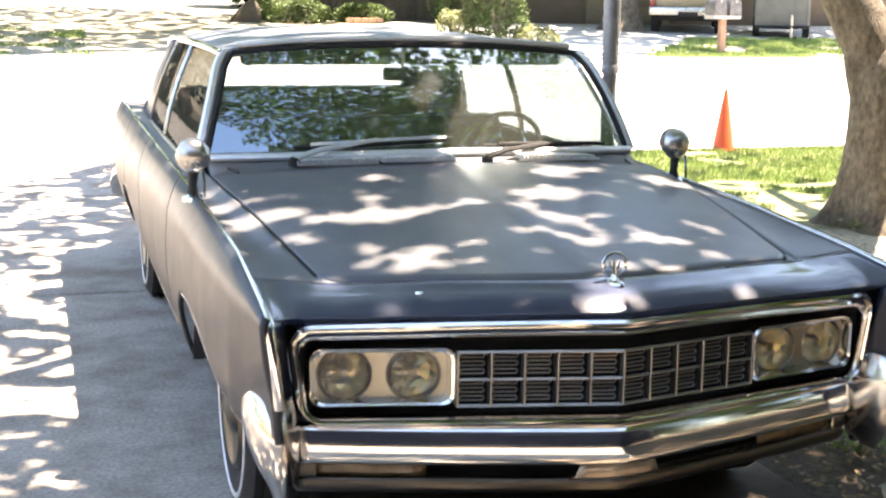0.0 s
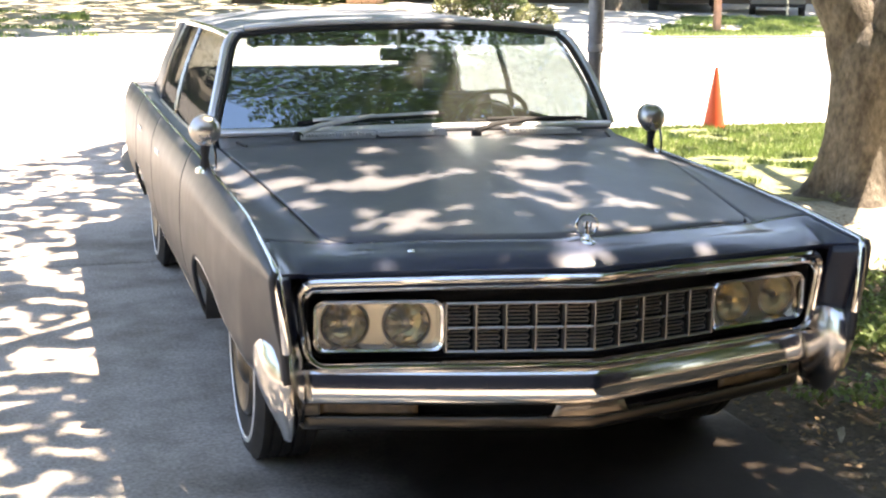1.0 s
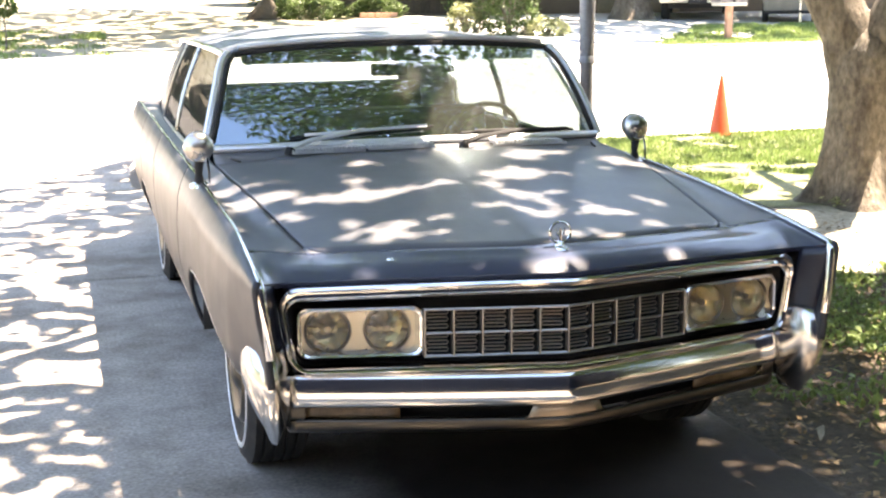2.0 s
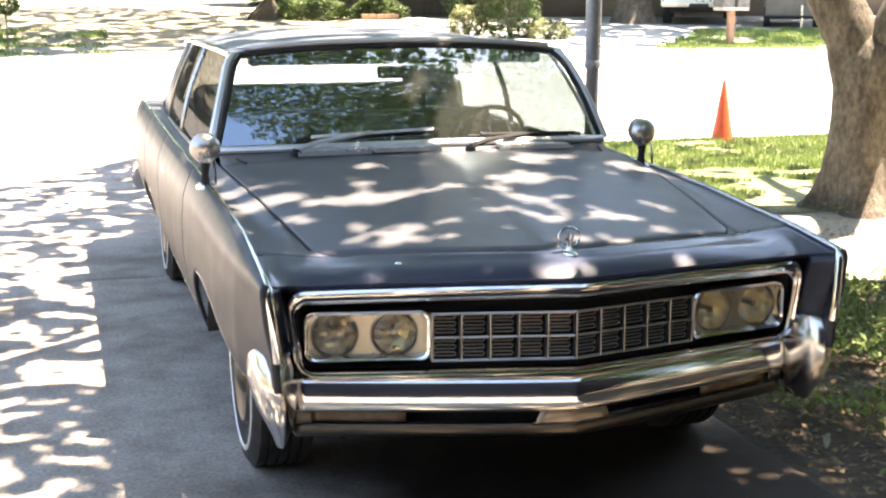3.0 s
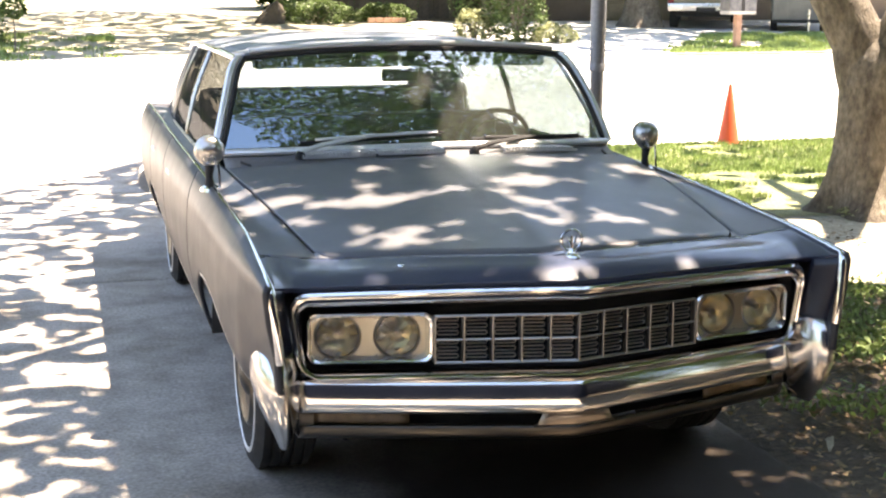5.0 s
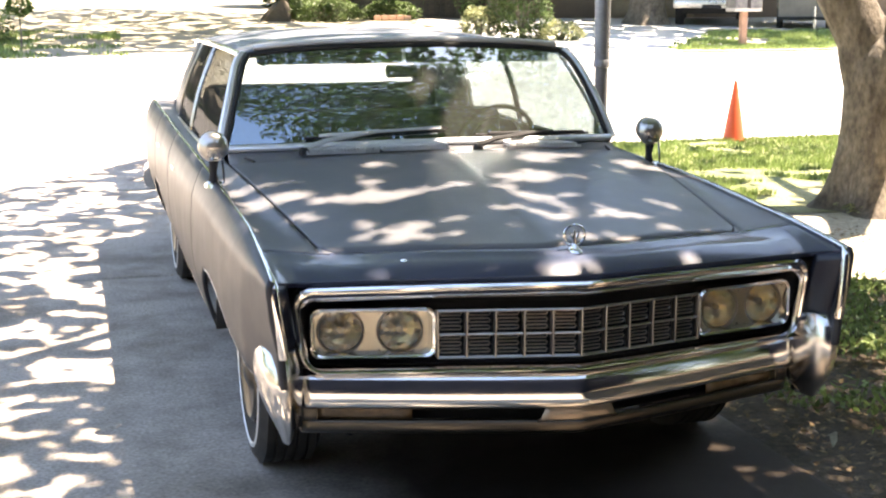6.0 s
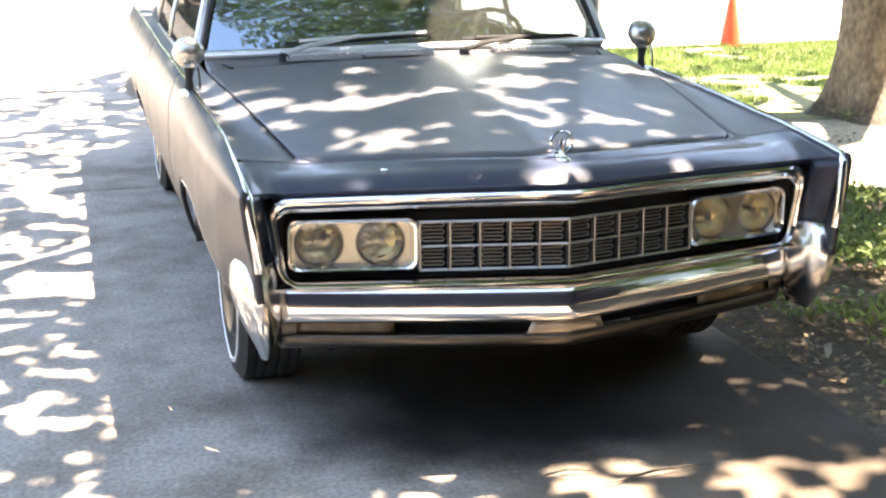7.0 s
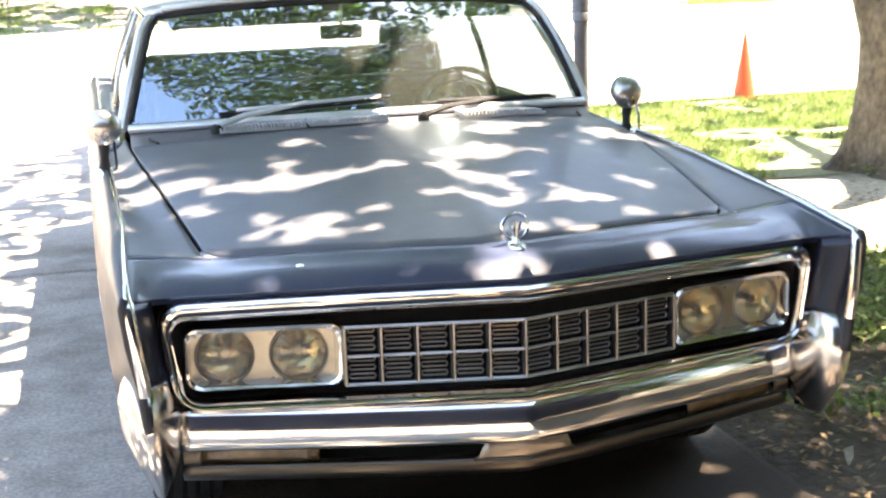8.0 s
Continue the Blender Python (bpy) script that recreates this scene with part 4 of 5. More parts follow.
# fender mirrors: a teardrop shell on a bent stalk, with a thin stay beside it
for s, x, y in ((-1, -0.955, 1.53), (1, 0.922, 1.60)):
    mir = empty("fender_mirror", "", "", at=(x, y, ridge_z(y)))
    mir.parent = car
    deep = Matrix.Translation((0, 0.0, 0.145)) @ Matrix.Rotation(radians(6 * s), 4, "Z") @ Matrix.Diagonal((1, 0.78, 1, 1))
    part("mirror_head", lathe_bm([(0.0, 0.056), (0.022, 0.053), (0.042, 0.041), (0.055, 0.022), (0.060, 0.0), (0.058, -0.018), (0.049, -0.036), (0.036, -0.049), (0.024, -0.058), (0.0, -0.062)], deep, 30), DULL_CHROME, mir, "rounded dusty chrome mirror shell")
    part("mirror_glass", lathe_bm([(0.052, 0.0), (0.050, 0.004), (0.0, 0.005)], Matrix.Translation((0, 0.040, 0.148)) @ Matrix.Rotation(radians(-90), 4, "X"), 28), CHROME, mir)
    part("mirror_stalk", tube_bm([(-0.004, -0.004, 0.0), (-0.004, 0.0, 0.04), (0, 0, 0.095)], [0.022, 0.014, 0.020], 10), BLACK, mir, "dark mirror stalk")
    part("stay_rod", tube_bm([(0.034, -0.03, 0.0), (0.034, -0.028, 0.05), (0.030, -0.02, 0.10), (0.022, -0.02, 0.145)], 0.005, 6), CHROME, mir)
    part("mirror_foot", lathe_bm([(0.040, -0.014), (0.038, 0.002), (0.022, 0.010), (0, 0.012)], Matrix.Diagonal((1, 1.5, 1, 1)), 18), CHROME, mir)

# a small round badge on the nose, and short gap lines beside the cowl
for s in (-1, 1):
    pts = [(s * lerp(0.80, 0.775, k), lerp(1.80, 1.70, k), hood_z(0.79, lerp(1.80, 1.70, k)) + 0.004) for k in steps(0, 1, 4)]
    part("cowl_gap", tube_bm(pts, 0.005, 6), BLACK, car, "short dark gap beside the cowl")
part("nose_spot", lathe_bm([(0.011, 0), (0.009, 0.004), (0, 0.005)], Matrix.Translation((-0.522, 0.20, hood_z(-0.522, 0.2) + 0.004)), 12), CHROME, car)

# ---- cabin ----
rows = [[(x, lerp(1.93 + 0.16 * (abs(x) / 0.8) ** 2, 2.30, v), 0.985 - 0.05 * v * v - 0.02 * (abs(x) / 0.8) ** 2) for x in steps(-0.82, 0.82, 16)] for v in steps(-0.6, 1, 8)]
solid(mesh_object("dashboard_top", *sheet(rows), SEAT, car), 0.03)
part("dashboard", box_bm((1.60, 0.10, 0.24), (0, 2.30, 0.82), 0.03), SEAT, car)
for y, h in ((3.08, 1.10), (4.38, 1.15)):
    seat = empty("bench_seat", "", "")
    seat.parent = car
    part("cushion", box_bm((1.44, 0.55, 0.22), (0, y - 0.30, 0.55), 0.06), SEAT, seat)
    part("backrest", box_bm((1.44, 0.16, h - 0.52), (0, y, 0.52 + (h - 0.52) / 2), 0.05, turn=Matrix.Rotation(radians(-8), 4, "X")), SEAT, seat)
part("parcel_shelf", box_bm((1.40, 0.75, 0.03), (0, 4.82, 0.975), 0.01), SEAT, car)
sw = empty("steering_wheel", "", "", at=(0.49, 2.44, 1.0))
sw.parent = car
sw.rotation_euler = (radians(-62), 0, 0)
part("wheel_rim", tube_bm([(0.185 * math.cos(2 * math.pi * k / 36), 0.185 * math.sin(2 * math.pi * k / 36), 0) for k in range(36)], 0.012, 8, True), BLACK, sw)
part("horn_ring", tube_bm([(0.12 * math.cos(2 * math.pi * k / 28), 0.12 * math.sin(2 * math.pi * k / 28), 0.01) for k in range(28)], 0.005, 6, True), CHROME, sw)
part("spoke", box_bm((0.35, 0.03, 0.012), (0, 0, 0), 0.004), BLACK, sw)
part("steering_column", tube_bm([(0, 0, 0.03), (0, 0, -0.35)], 0.035, 10), BLACK, sw)
for s in (-1, 1):
    part("sun_visor", box_bm((0.52, 0.17, 0.022), (s * 0.38, 2.28, 1.412), 0.009, turn=Matrix.Rotation(radians(-12), 4, "X")), SEAT, car, "dark sun visor folded up")
part("visor_hook", tube_bm([(-0.655 + 0.016 * math.cos(2 * math.pi * k / 16), 2.225, 1.392 + 0.014 * math.sin(2 * math.pi * k / 16)) for k in range(16)], 0.004, 6, True), BLACK, car)
rv = empty("rear_view_mirror", "", "", at=(-0.02, 2.22, 1.345))
rv.parent = car
part("mirror_case", box_bm((0.17, 0.03, 0.058), (0, 0, 0), 0.012), BLACK, rv, "dark inside mirror")
part("mirror_arm", tube_bm([(0, 0, 0.03), (0, -0.01, 0.11)], 0.008, 6), DULL_CHROME, rv)
part("header_panel", box_bm((1.36, 0.07, 0.05), (0, 2.26, 1.405), 0.012), SEAT, car)
part("headliner", box_bm((1.40, 2.25, 0.012), (0, 3.42, 1.415), 0), material("pale_headliner", (0.30, 0.30, 0.28), 0.9, grain=(80, 0.1)), car)


# ---- foliage ----
rng = np.random.default_rng(7)


def leaf_mesh(name, centres, length, width, mat, parent=None, label="", upright=0.0, droop=0.5):
    """Many small folded leaves in one mesh; upright 1 stands blades on end."""
    c = np.asarray(centres, float)
    n = len(c)
    yaw = rng.uniform(0, 2 * np.pi, n)
    tilt = rng.normal(0, droop, n) if upright < 0.5 else rng.normal(np.pi / 2, 0.35, n)
    roll = rng.normal(0, droop, n)
    d = np.stack([np.cos(yaw) * np.cos(tilt), np.sin(yaw) * np.cos(tilt), np.sin(tilt)], 1)
    flat = np.stack([-np.sin(yaw), np.cos(yaw), 0 * yaw], 1)
    up = np.cross(d, flat)
    w = flat * np.cos(roll)[:, None] + up * np.sin(roll)[:, None]
    ln = (length * rng.uniform(0.6, 1.3, n))[:, None]
    wd = (width * rng.uniform(0.6, 1.3, n))[:, None]
    if upright >= 0.5:
        v = np.stack([c - w * wd / 2, c + w * wd / 2, c + d * ln * 0.6 + w * wd * 0.35, c + d * ln], 1)
    else:
        v = np.stack([c - d * ln / 2, c + w * wd / 2 + up * ln * 0.06, c + d * ln / 2, c - w * wd / 2 + up * ln * 0.06], 1)
    me = bpy.data.meshes.new(name)
    me.vertices.add(4 * n)
    me.vertices.foreach_set("co", v.reshape(-1))
    me.loops.add(4 * n)
    me.loops.foreach_set("vertex_index", np.arange(4 * n))
    me.polygons.add(n)
    me.polygons.foreach_set("loop_start", np.arange(0, 4 * n, 4))
    me.update(calc_edges=True)
    me.materials.append(mat)
    ob = new(name, me)
    ob.parent = parent
    return tagged(ob, label)


def field(p, scale, seed):
    """Smooth noise in about -1..1 for rows of x, y."""
    return np.array([noise.noise(Vector((x * scale, y * scale, seed))) for x, y in p])


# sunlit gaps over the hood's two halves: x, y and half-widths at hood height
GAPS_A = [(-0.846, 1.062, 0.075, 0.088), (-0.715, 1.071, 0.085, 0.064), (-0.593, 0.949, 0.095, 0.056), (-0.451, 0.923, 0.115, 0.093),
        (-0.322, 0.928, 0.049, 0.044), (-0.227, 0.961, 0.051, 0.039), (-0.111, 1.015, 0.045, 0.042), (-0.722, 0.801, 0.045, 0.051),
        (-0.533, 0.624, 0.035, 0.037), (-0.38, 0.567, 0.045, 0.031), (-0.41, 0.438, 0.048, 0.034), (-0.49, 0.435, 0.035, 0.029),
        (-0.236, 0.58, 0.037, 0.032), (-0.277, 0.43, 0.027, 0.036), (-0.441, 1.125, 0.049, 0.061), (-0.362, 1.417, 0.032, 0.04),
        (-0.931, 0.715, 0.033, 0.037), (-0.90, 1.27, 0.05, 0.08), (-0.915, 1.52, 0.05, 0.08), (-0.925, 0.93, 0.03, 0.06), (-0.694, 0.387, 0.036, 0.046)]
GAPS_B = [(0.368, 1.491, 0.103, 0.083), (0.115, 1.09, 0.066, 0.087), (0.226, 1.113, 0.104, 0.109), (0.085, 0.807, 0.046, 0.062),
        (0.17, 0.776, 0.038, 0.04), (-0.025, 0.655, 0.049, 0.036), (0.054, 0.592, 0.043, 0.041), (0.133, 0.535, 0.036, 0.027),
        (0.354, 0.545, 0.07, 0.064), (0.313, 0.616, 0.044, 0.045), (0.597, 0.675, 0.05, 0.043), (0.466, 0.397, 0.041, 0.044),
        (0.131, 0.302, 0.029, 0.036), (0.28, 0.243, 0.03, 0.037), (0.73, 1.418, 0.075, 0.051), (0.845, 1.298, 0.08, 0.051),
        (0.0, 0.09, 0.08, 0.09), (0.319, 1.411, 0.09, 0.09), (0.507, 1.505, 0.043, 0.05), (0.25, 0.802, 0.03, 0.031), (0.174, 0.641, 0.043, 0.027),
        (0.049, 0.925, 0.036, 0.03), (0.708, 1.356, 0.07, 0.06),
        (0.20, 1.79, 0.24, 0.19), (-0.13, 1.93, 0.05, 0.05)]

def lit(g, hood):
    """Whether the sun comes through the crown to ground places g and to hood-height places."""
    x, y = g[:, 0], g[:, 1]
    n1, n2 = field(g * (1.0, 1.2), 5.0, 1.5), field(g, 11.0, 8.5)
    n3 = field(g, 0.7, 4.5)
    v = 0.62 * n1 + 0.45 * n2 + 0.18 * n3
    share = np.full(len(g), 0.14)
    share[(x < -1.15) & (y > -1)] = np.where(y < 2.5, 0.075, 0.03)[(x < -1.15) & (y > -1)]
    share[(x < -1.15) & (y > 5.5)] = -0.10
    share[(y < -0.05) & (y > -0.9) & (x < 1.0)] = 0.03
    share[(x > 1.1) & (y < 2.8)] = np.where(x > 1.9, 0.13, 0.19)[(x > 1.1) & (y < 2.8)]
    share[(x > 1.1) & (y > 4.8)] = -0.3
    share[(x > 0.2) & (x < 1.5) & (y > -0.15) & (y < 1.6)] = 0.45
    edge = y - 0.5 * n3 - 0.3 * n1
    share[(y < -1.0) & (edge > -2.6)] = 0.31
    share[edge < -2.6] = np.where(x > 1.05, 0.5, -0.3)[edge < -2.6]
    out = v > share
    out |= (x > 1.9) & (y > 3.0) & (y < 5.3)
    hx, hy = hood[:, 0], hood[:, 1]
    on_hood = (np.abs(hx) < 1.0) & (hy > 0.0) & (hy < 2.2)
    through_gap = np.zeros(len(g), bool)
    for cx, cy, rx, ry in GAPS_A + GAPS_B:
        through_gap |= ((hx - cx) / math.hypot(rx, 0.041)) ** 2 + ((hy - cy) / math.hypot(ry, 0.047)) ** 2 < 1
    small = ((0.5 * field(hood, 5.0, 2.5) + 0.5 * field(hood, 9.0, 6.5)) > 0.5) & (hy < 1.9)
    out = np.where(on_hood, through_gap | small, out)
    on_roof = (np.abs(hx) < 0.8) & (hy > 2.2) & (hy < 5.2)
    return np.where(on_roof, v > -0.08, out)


def crown_points(n, x0, x1, y0, y1, z0, z1, test=True):
    """Leaf places whose shade falls on the given stretch of ground, gathered in clumps with gaps."""
    g = np.stack([rng.uniform(x0, x1, n), rng.uniform(y0, y1, n)], 1)
    mid = np.array([(x0 + x1) / 2, (y0 + y1) / 2])
    half = np.array([(x1 - x0) / 2, (y1 - y0) / 2])
    r = (np.abs((g - mid) / half) ** 2.6).sum(1)
    edge = 1.0 + 0.3 * field(g, 0.5, 9.5)
    keep = r < edge
    g, r = g[keep], r[keep]
    dome = np.clip(1 - r, 0.05, 1) ** 0.5
    h = z0 + (z1 - z0) * (rng.uniform(0, 1, len(g)) ** 1.2) * dome
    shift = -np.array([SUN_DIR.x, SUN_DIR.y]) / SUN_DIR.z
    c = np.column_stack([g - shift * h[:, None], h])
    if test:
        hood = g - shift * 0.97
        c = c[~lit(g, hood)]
    return c


def trunk_mesh(name, rings, mat, parent, seed=0, segs=28, label=""):
    """rings: x, y, z, radius, flare. A fluted trunk with a flaring foot."""
    rows = []
    for x, y, z, r, flare in rings:
        row = []
        for k in range(segs + 1):
            a = 2 * math.pi * (k % segs) / segs
            root = flare * (0.55 + 0.45 * math.sin(5 * a + seed) + 0.25 * math.sin(3 * a + 1 + seed))
            rr = r * (1 + 0.07 * noise.noise(Vector((math.cos(a) * 1.6, math.sin(a) * 1.6, z * 1.2 + seed))) + 0.03 * math.sin(9 * a + 2 * z)) + root
            row.append((x + rr * math.cos(a), y + rr * math.sin(a), z))
        rows.append(row)
    return mesh_object(name, *sheet(rows, flip=False), mat, parent, label, angle=80)


def shade_tree(name, label, base, trunk_rings, limbs, leaves, mat=LEAF, leaf=(0.22, 0.13)):
    t = empty(name, label, "tree")
    t.location = base
    inv = Matrix.Translation(base).inverted()
    trunk = trunk_mesh("trunk", trunk_rings, BARK, t)
    trunk.matrix_parent_inverse = inv
    for pts, rs in limbs:
        rows = []
        prev = [Vector(p) for p in pts]
        fine, rad = [], []
        for i in range(len(prev) - 1):
            for k in range(5):
                u = k / 5
                fine.append(prev[i].lerp(prev[i + 1], u) + 0.03 * Vector((noise.noise(prev[i] * 3 + Vector((u, 0, 0))), noise.noise(prev[i] * 3 + Vector((0, u, 5))), 0)))
                rad.append(lerp(rs[i], rs[i + 1], u))
        fine.append(prev[-1])
        rad.append(rs[-1])
        limb = part("limb", tube_bm(fine, rad, 14), BARK, t, angle=80)
        limb.matrix_parent_inverse = inv
    crown_ob = leaf_mesh("crown", leaves, leaf[0], leaf[1], mat, t)
    crown_ob.matrix_parent_inverse = inv
    return t


# the big tree beside the driveway: forked trunk, spreading crown over the car
TX, TY = 4.54, 5.28
RX, RY = 0.83, -0.55


def across(d, z, ahead=0.0):
    return (TX + RX * d - RY * ahead, TY + RY * d + RX * ahead, z)


rings = [(TX, TY, z, r, f) for z, r, f in ((-0.1, 0.40, 0.24), (0.0, 0.37, 0.20), (0.08, 0.34, 0.13), (0.18, 0.32, 0.08), (0.32, 0.30, 0.045), (0.5, 0.285, 0.02),
                                           (0.75, 0.275, 0.01), (1.0, 0.275, 0.005), (1.15, 0.27, 0), (1.3, 0.22, 0), (1.42, 0.10, 0))]
limbs = [([across(-0.03, 0.6), across(-0.07, 1.0), across(-0.15, 1.35), across(-0.42, 1.85), across(-0.8, 2.8), across(-1.6, 4.2), across(-2.4, 5.6)], [0.20, 0.215, 0.21, 0.185, 0.17, 0.13, 0.07]),
         ([across(0.03, 0.6), across(0.07, 1.0), across(0.15, 1.35), across(0.36, 1.85), across(0.7, 2.8), across(1.2, 4.4), across(1.6, 6.2)], [0.20, 0.215, 0.21, 0.18, 0.16, 0.12, 0.06]),
         ([across(0.27, 1.02), across(0.55, 1.10), across(1.2, 1.25)], [0.05, 0.035, 0.02]),
         ([across(-0.8, 2.8), across(-1.4, 3.9, -1.5), across(-1.8, 5.2, -3.0), across(-2.2, 6.2, -5.0)], [0.13, 0.11, 0.08, 0.04]),
         ([across(0.7, 2.8), across(0.8, 4.2, 1.5), across(0.9, 5.8, 3.0)], [0.12, 0.09, 0.05]),
         ([across(-1.6, 4.2), across(-2.6, 5.4, 1.0), across(-3.6, 6.4, 1.5)], [0.10, 0.07, 0.03])]
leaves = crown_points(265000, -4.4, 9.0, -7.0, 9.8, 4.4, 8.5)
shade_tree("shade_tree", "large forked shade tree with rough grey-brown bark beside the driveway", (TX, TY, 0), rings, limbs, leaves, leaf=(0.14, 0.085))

# ---- beside the driveway ----
pole = empty("steel_pole", "grey steel pole with a collar standing beside the driveway", "pole", at=(1.35, 3.2, 0))
part("lower_tube", lathe_bm([(0.037, -0.05), (0.037, 1.30)], None, 20), STEEL, pole)
part("collar", lathe_bm([(0.037, 1.285), (0.0455, 1.29), (0.0455, 1.325), (0.043, 1.33)], None, 20), STEEL, pole)
part("upper_tube", lathe_bm([(0.043, 1.325), (0.043, 3.3), (0.0, 3.32)], None, 20), STEEL, pole)
part("foot", lathe_bm([(0.10, 0.0), (0.10, 0.02), (0.05, 0.05), (0.037, 0.06)], None, 20), STEEL, pole)

cone = empty("traffic_cone", "faded plain orange traffic cone at the edge of the lawn", "traffic cone", at=(5.53, 9.46, ground_z(9.46) - 0.005))
part("cone_body", lathe_bm([(0.126, 0.02), (0.118, 0.05), (0.018, 0.675), (0.014, 0.685), (0.010, 0.66)], None, 28), ORANGE, cone)
part("cone_base", box_bm((0.25, 0.25, 0.022), (0, 0, 0.01), 0.008), ORANGE, cone)


def scatter(n, x0, x1, y0, y1, keep, z=0.02):
    p = np.stack([rng.uniform(x0, x1, n), rng.uniform(y0, y1, n)], 1)
    p = p[keep(p)]
    return np.column_stack([p, [far_rise(y) + z for y in p[:, 1]]])


blades = scatter(90000, 1.6, 9.5, 5.3, 9.5, lambda p: field(p, 0.9, 3.3) + 0.5 * field(p, 3.0, 1.1) > -0.22)
tagged(leaf_mesh("lawn_grass", blades, 0.055, 0.012, GRASS, upright=1), "short green lawn grass with bare patches", "grass", kind="stuff")
blades = scatter(30000, 1.1, 4.5, -0.6, 3.1, lambda p: (field(p, 1.1, 5.3) + 0.6 * field(p, 3.4, 2.1) + 0.3 * rng.uniform(-1, 1, len(p)) > 0.3) & (p[:, 0] > 1.15 + 0.1 * field(p, 2.0, 3.0)), 0.012)
blades[:, 2] += rng.uniform(0, 0.055, len(blades))
tagged(leaf_mesh("weeds", blades, 0.055, 0.020, GRASS, droop=0.8), "low leafy weeds growing in bare soil", "weeds", kind="stuff")
fallen = scatter(16000, 1.05, 6.0, -1.2, 5.0, lambda p: field(p, 0.9, 7.7) > -0.35, 0.018)
tagged(leaf_mesh("leaf_litter", fallen, 0.036, 0.02, LITTER, droop=0.28), "scattered dry brown fallen leaves", "leaves", kind="stuff")
weeds = scatter(700, 3.7, 5.6, 4.95, 5.15, lambda p: field(p, 2.2, 6.1) > 0.05, 0.04)
weeds[:, 2] += rng.uniform(0, 0.07, len(weeds))
tagged(leaf_mesh("base_weeds", weeds, 0.055, 0.03, PALE_LEAF), "pale weeds at the foot of the tree", "weeds", kind="stuff")
bits = scatter(500, -4.5, 1.0, -2.5, 9.0, lambda p: field(p, 1.2, 2.2) > 0.15, 0.006)
tagged(leaf_mesh("driveway_litter", bits, 0.018, 0.010, LITTER, droop=0.15), "small dry leaf bits on the driveway", "leaves", kind="stuff")
for k, (x, y, a, ln) in enumerate(((0.2, -0.20, 8, 0.36), (-0.05, -0.12, -4, 0.14), (1.45, 0.35, 60, 0.3), (1.7, 0.8, -30, 0.34))):
    d = Vector((math.cos(radians(a)), math.sin(radians(a)), 0)) * ln / 2
    c = Vector((x, y, 0.012))
    tagged(part("twig", tube_bm([c - d, c + Vector((0, 0.012, 0.006)), c + d], [0.003, 0.005, 0.002], 6), BARK), "thin dry fallen twig lying on the ground", "twig", "twigs")
curl = part("dry_leaf", tube_bm([(1.22, 0.53, 0.015), (1.235, 0.55, 0.035), (1.25, 0.58, 0.05), (1.24, 0.60, 0.035)], [0.003, 0.013, 0.016, 0.004], 8, flat=0.25), DRY)
tagged(curl, "pale curled dry leaf on dark soil", "leaf")

# ---- across the street ----
patch("far_lawn", lambda u, v: (lerp(10.0 + 3.2 * v, 30, u), lerp(20.5 + 0.8 * u + 0.6 * ragged(u * 7, 8), lerp(23.6, 25.5, u), v)), DRY, "sunlit green verge beyond the street", "lawn", 0.022, 20)
patch("far_drive", lambda u, v: (lerp(7.5, 30, u), lerp(20.8, 31.5, v)), STREET, "pale dappled driveway beyond the street", "driveway", 0.02, 20, 0.0)
patch("far_yard", lambda u, v: (lerp(-40, 7.5, u), lerp(20.8, 60, v)), DRY, "pale dry yard with leaf shade beyond the street", "ground", 0.02, 30)
blades = scatter(26000, 9.6, 17.5, 20.5, 25.5, lambda p: (field(p, 0.8, 3.9) + 0.5 * field(p, 2.2, 1.9) > -0.2) & (p[:, 0] > 9.8 + 0.75 * (p[:, 1] - 20.5) + 0.4 * field(p, 1.3, 2.0)), 0.05)
tagged(leaf_mesh("verge_grass", blades, 0.08, 0.03, GRASS, upright=1), "sunlit verge grass round the mailbox post", "grass", kind="stuff")
blades = scatter(30000, -8.5, -0.5, 20.75, 27.5, lambda p: field(p, 0.8, 4.9) + 0.4 * field(p, 2.5, 4.1) + 0.35 * rng.uniform(-1, 1, len(p)) > -0.1 + 0.22 * np.maximum(p[:, 0] + 3.2, -0.5), 0.03)
tagged(leaf_mesh("far_verge_grass", blades, 0.07, 0.03, GRASS, upright=1), "patchy grass on the far verge", "grass", kind="stuff")

mail = empty("mailbox", "grey metal mailboxes on a shelf atop a cedar post", "mailbox", at=(11.95, 21.25, far_rise(21.25)))
part("post", box_bm((0.13, 0.13, 0.84), (0, 0, 0.37), 0.012), CEDAR, mail)
part("shelf", box_bm((0.62, 0.40, 0.07), (0, 0, 0.80), 0.008), KERB, mail, "pale wooden shelf")
for x in (-0.17, 0.17):
    bm = bmesh.new()
    rows = []
    for y in (-0.22, 0.22):
        rows.append([(x - 0.13, y, 0.835)] + [(x - 0.13 * math.cos(math.pi * k / 10), y, 1.04 + 0.14 * math.sin(math.pi * k / 10)) for k in range(11)] + [(x + 0.13, y, 0.835)])
    va = [[bm.verts.new(p) for p in r] for r in rows]
    for k in range(12):
        bm.faces.new((va[0][k], va[0][k + 1], va[1][k + 1], va[1][k]))
    bm.faces.new(va[0])
    bm.faces.new(va[1][::-1])
    box = part("box", bm, MAILBOX, mail)
    part("door_handle", box_bm((0.03, 0.02, 0.05), (x, -0.23, 1.12), 0.004), DULL_CHROME, box)

